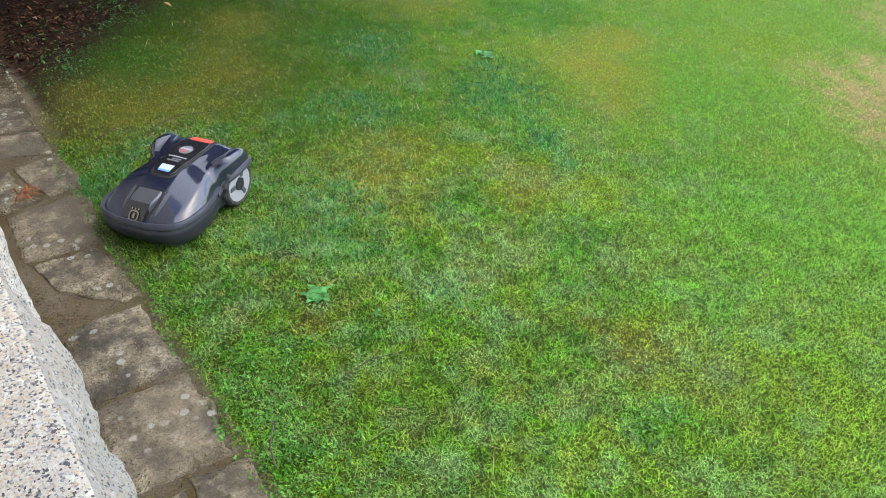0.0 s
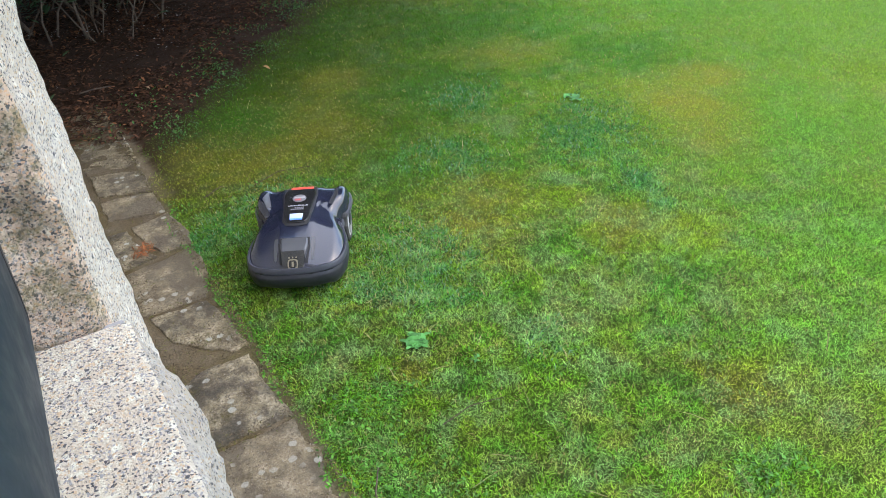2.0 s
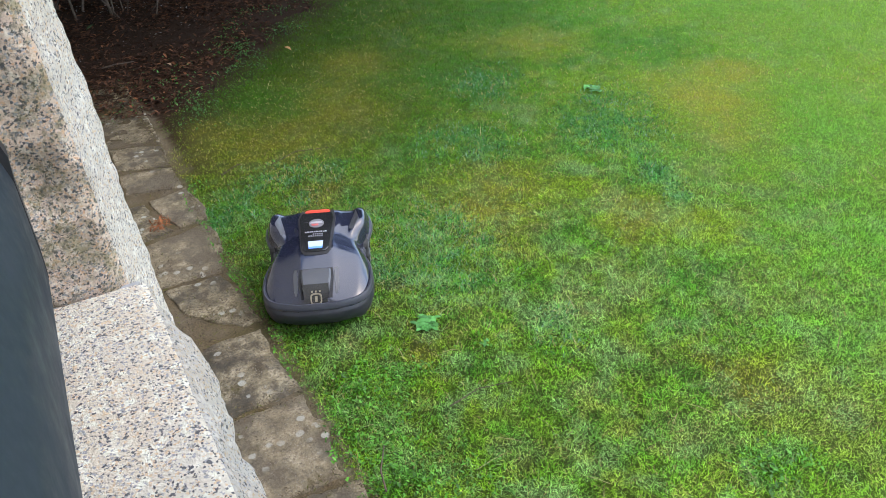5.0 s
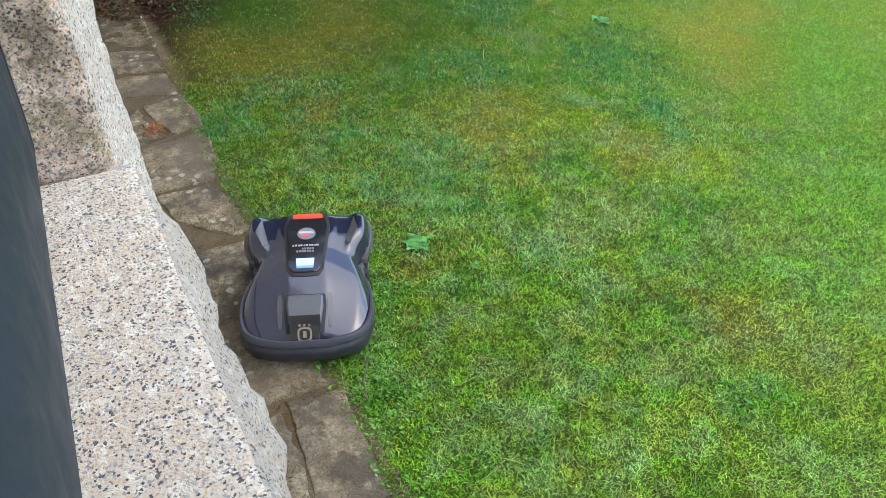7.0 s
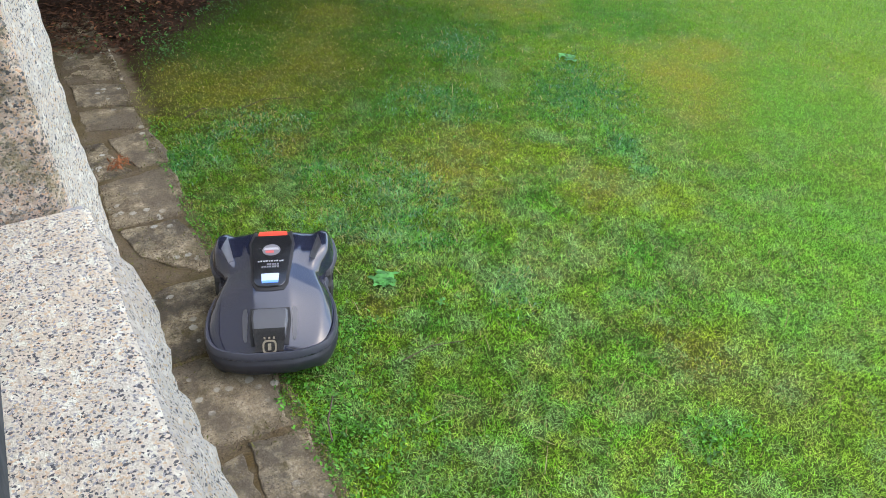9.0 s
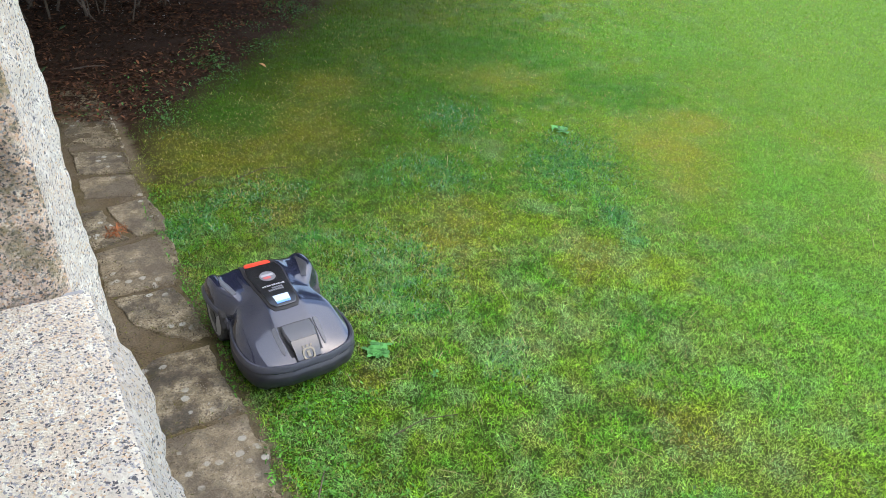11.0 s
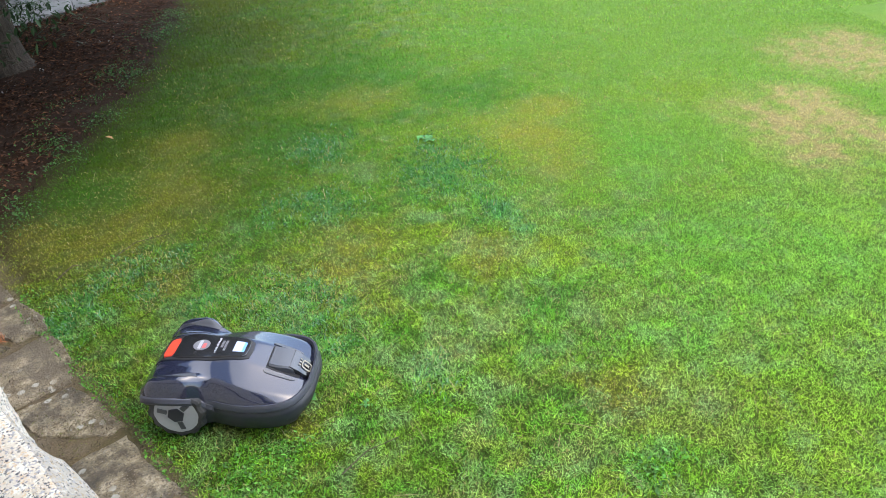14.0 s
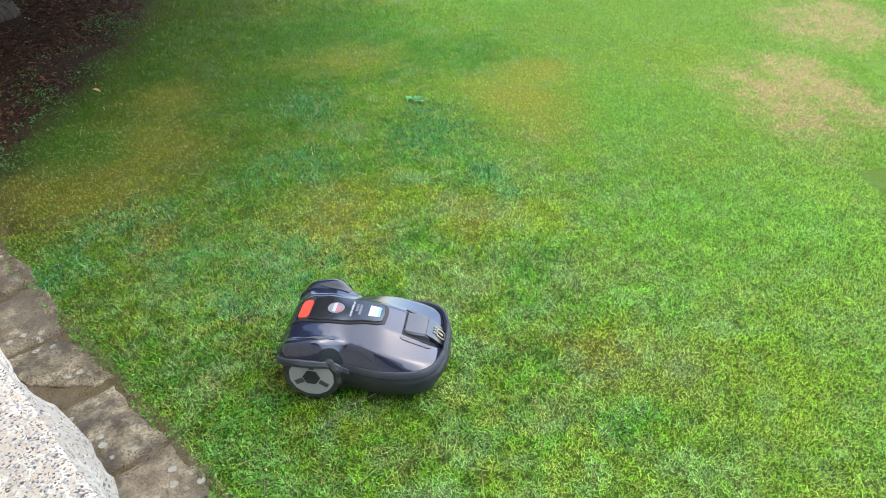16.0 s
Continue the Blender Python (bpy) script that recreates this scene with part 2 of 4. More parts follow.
M_MASONRY = masonry()

# ---- plan of the lawn: centre x, y and half axes of each patch ----
COARSE = [(0.74, 4.17, 0.27, 0.38), (0.01, 4.71, 0.20, 0.27), (-0.90, 3.42, 0.11, 0.16), (-1.04, 3.09, 0.11, 0.25), (-0.74, 3.22, 0.10, 0.11),
          (-0.48, 2.99, 0.12, 0.14), (-0.18, 3.03, 0.18, 0.17), (0.00, 2.90, 0.15, 0.18), (-0.71, 3.50, 0.11, 0.09), (-0.08, 2.65, 0.25, 0.13),
          (0.87, 3.61, 0.11, 0.19), (0.46, 2.34, 0.07, 0.07), (-0.02, 3.85, 0.23, 0.25), (0.99, 3.38, 0.10, 0.09), (-0.31, 2.66, 0.14, 0.12)]
STRAW = [(-1.08, 3.72, 0.32, 0.39), (-1.40, 3.75, 0.18, 0.45), (0.15, 3.21, 0.25, 0.32), (1.31, 4.44, 0.26, 0.48), (-0.02, 2.16, 0.09, 0.08),
         (-0.96, 4.33, 0.30, 0.36), (0.20, 5.56, 0.30, 0.23), (1.04, 2.14, 0.15, 0.13), (0.80, 3.13, 0.16, 0.15), (-0.72, 3.26, 0.09, 0.17),
         (-0.94, 5.01, 0.23, 0.28), (1.52, 5.00, 0.20, 0.21)]
PALE = [(1.18, 3.64, 0.10, 0.10), (1.19, 2.60, 0.11, 0.10), (0.72, 2.17, 0.09, 0.09), (0.51, 2.04, 0.09, 0.07), (0.84, 1.89, 0.11, 0.07),
        (0.54, 2.49, 0.13, 0.09), (1.40, 2.51, 0.07, 0.06), (0.39, 1.72, 0.10, 0.05), (1.28, 1.97, 0.11, 0.10)]
DEEP = [(1.02, 2.67, 0.16, 0.17), (0.87, 2.06, 0.12, 0.09), (0.76, 2.13, 0.06, 0.08), (0.12, 6.17, 0.52, 0.61), (-0.30, 4.87, 0.34, 0.31),
        (1.04, 5.39, 0.38, 0.36), (0.95, 2.37, 0.13, 0.13), (0.50, 3.06, 0.10, 0.12), (-1.31, 4.32, 0.30, 0.23), (0.18, 2.10, 0.12, 0.11)]
CLOVER = [(-0.13, 1.96, 0.13, 0.15), (-0.10, 1.72, 0.15, 0.13), (-0.04, 2.08, 0.10, 0.07), (-0.28, 1.85, 0.07, 0.10), (0.20, 2.24, 0.03, 0.03), (0.02, 1.59, 0.18, 0.12), (1.02, 1.78, 0.09, 0.07)]
DRY = [(2.78, 4.11, 0.19, 0.50), (3.73, 5.40, 0.26, 0.44), (3.11, 4.45, 0.19, 0.36), (3.17, 4.08, 0.15, 0.37), (4.04, 5.57, 0.23, 0.39)]
YELLOW = [(1.09, 2.19, 0.14, 0.12), (0.98, 3.16, 0.18, 0.21), (1.39, 2.01, 0.16, 0.15), (1.70, 1.95, 0.14, 0.18), (1.00, 4.61, 0.46, 0.38), (2.50, 5.00, 0.32, 0.35), (0.24, 2.03, 0.17, 0.11)]
BRIGHT = [(0.70, 6.23, 0.28, 0.35), (1.82, 3.01, 0.38, 0.42), (2.22, 2.86, 0.21, 0.41), (1.46, 6.82, 0.60, 0.47), (1.83, 4.17, 0.25, 0.51), (1.47, 2.46, 0.19, 0.19)]


def wall_uv(x, y):
    dx, dy = x - WO.x, y - WO.y
    return dx * WU.x + dy * WU.y, dx * WV.x + dy * WV.y


def lawn_edge(x, y):
    """Metres inside the lawn's border: positive on grass."""
    u, v = wall_uv(x, y)
    along = 0.405 + 0.02 * lattice(u * 6, u * 0, 5) + 0.012 * lattice(u * 23, u * 0, 6) + 0.01 * np.clip(u - 2, 0, 9)
    bed = np.interp(y, [3.4, 4.1, 4.6, 5.2, 6.0, 7.0, 8.2, 10, 13, 40], [-1.60, -1.72, -1.72, -1.66, -1.62, -1.58, -1.62, -1.8, -2.2, -9])
    bed = bed + 0.08 * lattice(y * 3, x * 3, 9) + 0.05 * lattice(y * 9, x * 9, 10)
    return np.minimum(v - along, np.where(y > 3.2, x - bed, 9.0))


def weight(x, y, patches, seed, tufts=0.0):
    wx = x + 0.13 * fractal(x, y, 4.5, seed) + 0.02 * lattice(x * 40, y * 40, seed + 3)
    wy = y + 0.16 * fractal(x, y, 4.5, seed + 1) + 0.03 * lattice(x * 40, y * 40, seed + 4)
    out = np.zeros_like(x)
    for cx, cy, a, b in patches:
        d = ((wx - cx) / a) ** 2 + ((wy - cy) / b) ** 2
        out = np.maximum(out, np.exp(-0.75 * d))
    out = out * (1.05 + 0.7 * fractal(x, y, 13, seed + 7, 3)) - 0.05
    if tufts:
        out = out * (1 - tufts + tufts * np.clip(0.75 + 2.2 * fractal(x, y, 21, seed + 9, 3), 0, 1.5))
    return np.clip(out, 0, 1)


def lawn_tone(x, y):
    """Colour of the grass at each place."""
    def blend(col, w, c):
        return col + w[:, None] * (np.array(c) - col)
    big = np.clip(0.5 + 0.9 * fractal(x, y, 0.9, 21), 0, 1)
    col = np.tile(np.array((0.118, 0.265, 0.014)), (len(x), 1))
    col = blend(col, np.clip(big, 0, 1) * 0.5, (0.18, 0.32, 0.026))
    col = blend(col, np.clip(fractal(x, y, 2.6, 33) * 1.5, 0, 0.65), (0.25, 0.29, 0.018))
    col = blend(col, np.clip(fractal(x, y, 3.1, 55) * 1.5, 0, 0.55), (0.075, 0.22, 0.022))
    col = blend(col, np.clip(fractal(x, y, 9, 58) * 1.9, 0, 0.45), (0.26, 0.31, 0.05))
    col = blend(col, np.clip(fractal(x, y, 11, 59) * 1.9, 0, 0.7), (0.06, 0.19, 0.02))
    col = blend(col, np.clip(fractal(x, y, 7, 60) * 1.9 - 0.25, 0, 0.6), (0.24, 0.33, 0.17))
    col = blend(col, np.clip(fractal(x, y, 19, 61) * 1.8 - 0.2, 0, 0.4), (0.32, 0.27, 0.08))
    # shade by the bed and open light at right, painted in; olive dry patches
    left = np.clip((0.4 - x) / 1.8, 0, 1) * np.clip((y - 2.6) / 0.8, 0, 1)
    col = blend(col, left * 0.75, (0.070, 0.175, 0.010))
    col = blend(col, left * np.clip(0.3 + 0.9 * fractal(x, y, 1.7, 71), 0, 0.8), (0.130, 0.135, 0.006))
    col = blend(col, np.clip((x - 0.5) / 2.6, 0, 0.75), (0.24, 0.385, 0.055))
    col = blend(col, 0.5 * weight(x, y, YELLOW, 1), (0.26, 0.32, 0.025))
    col = blend(col, 0.5 * weight(x, y, BRIGHT, 11), (0.15, 0.36, 0.05))
    col = blend(col, 0.75 * weight(x, y, STRAW, 21), (0.34, 0.30, 0.036))
    col = blend(col, 0.75 * weight(x, y, DEEP, 31), (0.06, 0.21, 0.018))
    col = blend(col, 0.8 * weight(x, y, COARSE, 41, 0.8), (0.060, 0.215, 0.062))
    col = blend(col, 0.42 * weight(x, y, PALE, 51), (0.30, 0.33, 0.15))
    col = blend(col, 0.5 * weight(x, y, CLOVER, 61), (0.10, 0.30, 0.018))
    # tufts a few centimetres across: grey-green coarse grass, dark gaps, yellow moss
    near = np.clip((4.6 - y) / 1.8, 0.3, 1) * (1 - 0.5 * np.clip((x - 0.8) / 1.0, 0, 1))
    col = blend(col, near * np.clip((fractal(x, y, 15, 85, 3) - 0.08) * 2.4, 0, 0.55), (0.20, 0.31, 0.125))
    col = blend(col, near * np.clip((fractal(x, y, 10, 87, 3) - 0.15) * 2.4, 0, 0.5), (0.15, 0.235, 0.012))
    col = col * (1 + near * (0.60 * fractal(x, y, 24, 81, 3) + 0.62 * fractal(x, y, 52, 83, 2)))[:, None]
    # overall tone rises from left to right, carrying the lawn's uneven light
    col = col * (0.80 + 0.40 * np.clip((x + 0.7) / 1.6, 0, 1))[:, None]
    col = np.maximum(col, 0.006) * np.array((0.88, 1.0, 0.80))
    col = blend(col, np.clip(1.3 * weight(x, y, DRY, 71, 0.7), 0, 0.95), (0.58, 0.46, 0.18))
    return col


def ground_height(x, y):
    inside = lawn_edge(x, y)
    u, v = wall_uv(x, y)
    z = 0.006 * fractal(x, y, 2, 3) + 0.003 * fractal(x, y, 14, 4) - 0.012
    strip = (v < 0.45) & (y < 4.6) & (inside <= 0)
    z = np.where(strip, 0.004 + 0.006 * fractal(x, y, 12, 6), z)
    return np.where((inside > 0) | strip, z, z - 0.012 * np.clip(-inside / 0.05, 0, 1) )


def paint(me, colours):
    attr = me.color_attributes.new("tone", "FLOAT_COLOR", "POINT")
    rgba = np.ones((len(colours), 4), np.float32)
    rgba[:, :3] = colours
    attr.data.foreach_set("color", rgba.ravel())


def build_ground():
    def axis(lo, hi, fine, far):
        mid = np.arange(lo, hi + 1e-6, fine)
        out = np.geomspace(0.2, far, 26)
        return np.concatenate([lo - out[::-1], mid, hi + out])
    gx, gy = axis(-4.5, 4.8, 0.035, 400), axis(0.0, 11.0, 0.035, 400)
    X, Y = np.meshgrid(gx, gy)
    x, y = X.ravel(), Y.ravel()
    z = ground_height(x, y)
    nx, ny = len(gx), len(gy)
    idx = np.arange(nx * ny).reshape(ny, nx)
    faces = np.stack([idx[:-1, :-1], idx[:-1, 1:], idx[1:, 1:], idx[1:, :-1]], -1).reshape(-1, 4)
    me = bpy.data.meshes.new("ground")
    me.vertices.add(len(x))
    me.vertices.foreach_set("co", np.stack([x, y, z], 1).astype(np.float32).ravel())
    me.loops.add(faces.size)
    me.loops.foreach_set("vertex_index", faces.ravel())
    me.polygons.add(len(faces))
    me.polygons.foreach_set("loop_start", np.arange(0, faces.size, 4))
    me.polygons.foreach_set("use_smooth", np.ones(len(faces), bool))
    me.update(calc_edges=True)
    inside = lawn_edge(x, y)
    soil = np.tile(np.array((0.034, 0.019, 0.011)), (len(x), 1))
    soil += (fractal(x, y, 9, 91)[:, None]) * np.array((0.010, 0.007, 0.005))
    path = ((wall_uv(x, y)[1] < 0.5) & (y < 4.3))[:, None]
    soil = np.where(path, np.array((0.10, 0.078, 0.048)) + 0.045 * fractal(x, y, 16, 92)[:, None], soil)
    moss = np.clip(fractal(x, y, 5, 95) * 1.5 - 0.2, 0, 0.5) * (y < 4.2)
    soil += moss[:, None] * (np.array((0.075, 0.062, 0.02)) - soil)
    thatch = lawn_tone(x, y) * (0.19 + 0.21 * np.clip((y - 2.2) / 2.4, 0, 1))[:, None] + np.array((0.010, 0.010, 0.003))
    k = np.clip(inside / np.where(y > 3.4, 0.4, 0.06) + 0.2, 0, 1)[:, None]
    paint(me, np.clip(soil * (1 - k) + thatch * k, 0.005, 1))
    me.materials.append(M_GROUND)
    return tagged(place("ground", me), "short lawn over soil, with a bare bed along a wall", "ground", kind="structure")


def blades(name, x, y, length, width, lean, tone, curl=0.5, mat=None):
    """Many bent blades in one mesh: two quads narrowing to a tip each."""
    n = len(x)
    a = RNG.uniform(0, 2 * np.pi, n)
    dx, dy = np.cos(a), np.sin(a)
    z = ground_height(x, y) - 0.004
    up = np.cos(lean)
    out = np.sin(lean)
    root = np.stack([x, y, z], 1)
    side = np.stack([-dy, dx, np.zeros(n)], 1) * (width / 2)[:, None]
    mid = root + np.stack([dx * out, dy * out, up], 1) * (length * 0.55)[:, None]
    out2 = np.minimum(out + curl * RNG.uniform(0.3, 1, n), 1.25)
    tip = mid + np.stack([dx * out2, dy * out2, np.maximum(up - curl * RNG.uniform(0.3, 1.2, n), -0.25)], 1) * (length * 0.45)[:, None]
    co = np.stack([root - side, root + side, mid + side * 0.8, mid - side * 0.8, tip], 1).reshape(-1, 3).astype(np.float32)
    base = (np.arange(n) * 5)[:, None]
    loops = np.concatenate([base + np.array([0, 1, 2, 3]), base + np.array([3, 2, 4])], 1).astype(np.int32)
    me = bpy.data.meshes.new(name)
    me.vertices.add(n * 5)
    me.vertices.foreach_set("co", co.ravel())
    me.loops.add(n * 7)
    me.loops.foreach_set("vertex_index", loops.ravel())
    me.polygons.add(n * 2)
    start = (np.arange(n) * 7)[:, None] + np.array([0, 4])
    me.polygons.foreach_set("loop_start", start.ravel().astype(np.int32))
    me.polygons.foreach_set("use_smooth", np.ones(n * 2, bool))
    me.update(calc_edges=True)
    paint(me, np.repeat(np.clip(tone, 0.004, 0.9), 5, 0))
    me.materials.append(mat or M_BLADE)
    return place(name, me)


def build_grass():
    xs, ys, ws = [], [], []
    for y0, y1, x0, x1, dens, w in ((1.0, 2.0, -0.9, 2.3, 52000, 0.85), (2.0, 3.2, -1.5, 2.7, 44000, 0.9), (3.2, 4.6, -1.9, 3.6, 22000, 1.1),
                                    (4.6, 6.6, -2.0, 4.6, 9500, 1.45), (6.6, 11.0, -2.2, 5.5, 3200, 2.3)):
        n = int((y1 - y0) * (x1 - x0) * dens)
        xs.append(RNG.uniform(x0, x1, n))
        ys.append(RNG.uniform(y0, y1, n))
        ws.append(np.full(n, w))
    x, y, w = np.concatenate(xs), np.concatenate(ys), np.concatenate(ws)
    inside = lawn_edge(x, y)
    bare = np.clip(0.75 * weight(x, y, STRAW, 21) + 0.8 * weight(x, y, DRY, 71, 0.7) + 0.2 * weight(x, y, PALE, 51), 0, 1)
    ragged = np.where(y > 3.4, 0.45, 0.03)
    keep = (RNG.uniform(0, 1, len(x)) < np.clip(inside / ragged + 0.22, 0, 1)) & (RNG.uniform(0, 1, len(x)) > 0.15 * bare) & (inside > -0.1)
    x, y, w, bare = x[keep], y[keep], w[keep], bare[keep]
    n = len(x)
    coarse = weight(x, y, COARSE, 41)
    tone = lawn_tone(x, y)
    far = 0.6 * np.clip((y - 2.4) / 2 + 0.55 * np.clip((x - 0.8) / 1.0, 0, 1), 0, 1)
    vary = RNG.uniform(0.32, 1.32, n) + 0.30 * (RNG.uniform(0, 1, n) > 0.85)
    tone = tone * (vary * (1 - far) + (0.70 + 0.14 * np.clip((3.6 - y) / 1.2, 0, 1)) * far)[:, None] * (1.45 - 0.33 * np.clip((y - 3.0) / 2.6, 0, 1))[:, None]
    dead = RNG.uniform(0, 1, n) < 0.05 * (1 - far) + 0.25 * bare + 0.05 * (fractal(x, y, 3, 8) > 0.2)
    tone[dead] = np.array((0.36, 0.31, 0.12)) * RNG.uniform(0.6, 1.3, dead.sum())[:, None]
    silver = RNG.uniform(0, 1, n) < 0.10 * coarse
    tone[silver] = np.array((0.20, 0.34, 0.22)) * RNG.uniform(0.7, 1.2, silver.sum())[:, None]
    length = RNG.uniform(0.012, 0.029, n) * (1 + 0.45 * coarse) * (1 - 0.35 * bare) * np.sqrt(w)
    width = RNG.uniform(0.0019, 0.0036, n) * w * (1 + 0.5 * coarse)
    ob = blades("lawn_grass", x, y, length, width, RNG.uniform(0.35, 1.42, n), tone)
    tagged(ob, "short mown lawn grass, patchy green with straw-coloured spots", "grass", kind="stuff")
    # coarse pale blades in tufts over the fine grass
    n = 60000
    x, y = RNG.uniform(-0.6, 2.3, n), RNG.uniform(1.15, 3.3, n)
    k = (lawn_edge(x, y) > 0.03) & (RNG.uniform(-0.1, 0.5, n) < fractal(x, y, 15, 85, 3) * np.clip((3.6 - y) / 1.4, 0.2, 1))
    x, y = x[k], y[k]
    n = len(x)
    ob = blades("coarse_grass", x, y, RNG.uniform(0.014, 0.032, n), RNG.uniform(0.0024, 0.0042, n), RNG.uniform(0.7, 1.4, n),
                np.array((0.22, 0.37, 0.12)) * RNG.uniform(0.5, 1.3, n)[:, None], curl=0.4)
    tagged(ob, "tufts of coarse grey-green grass in the lawn", "grass", kind="stuff")
    n = 60000
    x, y = RNG.uniform(-1.4, 1.3, n), RNG.uniform(2.1, 5.1, n)
    k = (lawn_edge(x, y) > 0.03) & (RNG.uniform(0.1, 1.0, n) < weight(x, y, COARSE, 41, 0.8))
    x, y = x[k], y[k]
    n = len(x)
    tone = np.array((0.055, 0.20, 0.06)) * RNG.uniform(0.25, 1.3, n)[:, None]
    pale = RNG.uniform(0, 1, n) < 0.22
    tone[pale] = np.array((0.20, 0.36, 0.20)) * RNG.uniform(0.7, 1.2, pale.sum())[:, None]
    ob = blades("rye_clump", x, y, RNG.uniform(0.016, 0.034, n), RNG.uniform(0.0030, 0.0055, n), RNG.uniform(0.4, 1.35, n), tone, curl=0.5)
    tagged(ob, "clumps of broad blue-green grass blades in the lawn", "grass", kind="stuff")
    # long stray stalks
    n = 420
    x, y = RNG.uniform(-1.4, 2.4, n), RNG.uniform(1.2, 5.0, n)
    k = lawn_edge(x, y) > 0.02
    x, y = x[k], y[k]
    n = len(x)
    ob = blades("dry_stalks", x, y, RNG.uniform(0.05, 0.13, n), RNG.uniform(0.0018, 0.003, n), RNG.uniform(1.1, 1.5, n),
                np.array((0.42, 0.36, 0.19)) * RNG.uniform(0.6, 1.2, n)[:, None], curl=0.25)
    tagged(ob, "loose dry straw stalks lying on the lawn", "straw", kind="stuff")


def leaflets(name, x, y, z, size, tone, mat, flat=0.5, slim=0.6, tilt=None, fold=0.15):
    """Many small pointed leaves, each a folded pair of faces."""
    n = len(x)
    a = RNG.uniform(0, 2 * np.pi, n)
    t = RNG.normal(0, flat, n) if tilt is None else tilt
    f = np.stack([np.cos(a) * np.cos(t), np.sin(a) * np.cos(t), np.sin(t)], 1)
    s = np.stack([-np.sin(a), np.cos(a), RNG.normal(0, 0.3 * flat, n)], 1) * slim
    up = np.cross(f, s)
    c = np.stack([x, y, z], 1)
    h = (size / 2)[:, None]
    pts = [c - f * h, c + s * h * 0.5 - f * h * 0.25 + up * h * fold, c + s * h * 0.42 + f * h * 0.35 + up * h * fold, c + f * h,
           c - s * h * 0.42 + f * h * 0.35 + up * h * fold, c - s * h * 0.5 - f * h * 0.25 + up * h * fold]
    co = np.stack(pts, 1).reshape(-1, 3).astype(np.float32)
    base = (np.arange(n) * 6)[:, None]
    loops = np.concatenate([base + np.array([0, 1, 2, 3]), base + np.array([0, 3, 4, 5])], 1).astype(np.int32)
    me = bpy.data.meshes.new(name)
    me.vertices.add(n * 6)
    me.vertices.foreach_set("co", co.ravel())
    me.loops.add(n * 8)
    me.loops.foreach_set("vertex_index", loops.ravel())
    me.polygons.add(n * 2)
    me.polygons.foreach_set("loop_start", (np.arange(n * 2) * 4).astype(np.int32))
    me.update(calc_edges=True)
    paint(me, np.repeat(np.clip(tone, 0.004, 0.9), 6, 0))
    me.materials.append(mat)
    return me


def shade(n, c, lo=0.6, hi=1.4):
    return np.array(c) * RNG.uniform(lo, hi, n)[:, None]


def build_weeds():
    # clover and creeping weeds by the paving and in the coarse spots
    n = 110000
    x, y = RNG.uniform(-1.5, 1.4, n), RNG.uniform(1.2, 4.8, n)
    w = np.maximum(weight(x, y, CLOVER, 61), 0.22 * weight(x, y, COARSE, 41))
    e = lawn_edge(x, y)
    w = np.maximum(w, np.clip(1.1 - e / 0.11, 0, 1) * (e > -0.01) * 0.75 * (fractal(x, y, 4, 14) > -0.15))
    k = (RNG.uniform(0, 1, n) < w) & (e > -0.02)
    x, y = x[k], y[k]
    n = len(x)
    me = leaflets("clover", x, y, ground_height(x, y) + RNG.uniform(0.002, 0.022, n), RNG.uniform(0.008, 0.020, n),
                  shade(n, (0.085, 0.26, 0.022), 0.3, 1.4), M_LEAF, flat=0.6, slim=0.85)
    tagged(place("clover", me), "bright green clover and small weeds at the lawn's edge", "weeds", kind="stuff")
    # sparse ground cover between lawn and bed
    n = 34000
    y = RNG.uniform(3.9, 9.5, n)
    x = RNG.uniform(-2.9, -1.2, n)
    e = lawn_edge(x, y)
    w = np.exp(-((e + 0.10) / 0.24) ** 2) * np.clip(0.35 + 1.5 * fractal(x, y, 3.2, 44), 0, 1)
    k = RNG.uniform(0, 1, n) < w
    x, y = x[k], y[k]
    n = len(x)
    me = leaflets("ground_cover", x, y, ground_height(x, y) + RNG.uniform(0.006, 0.045, n), RNG.uniform(0.010, 0.026, n),
                  shade(n, (0.058, 0.145, 0.030), 0.4, 1.6), M_LEAF, flat=0.6, slim=1.0)
    tagged(place("ground_cover", me), "sparse dark green creeping plants along the shady bed", "weeds", kind="stuff")


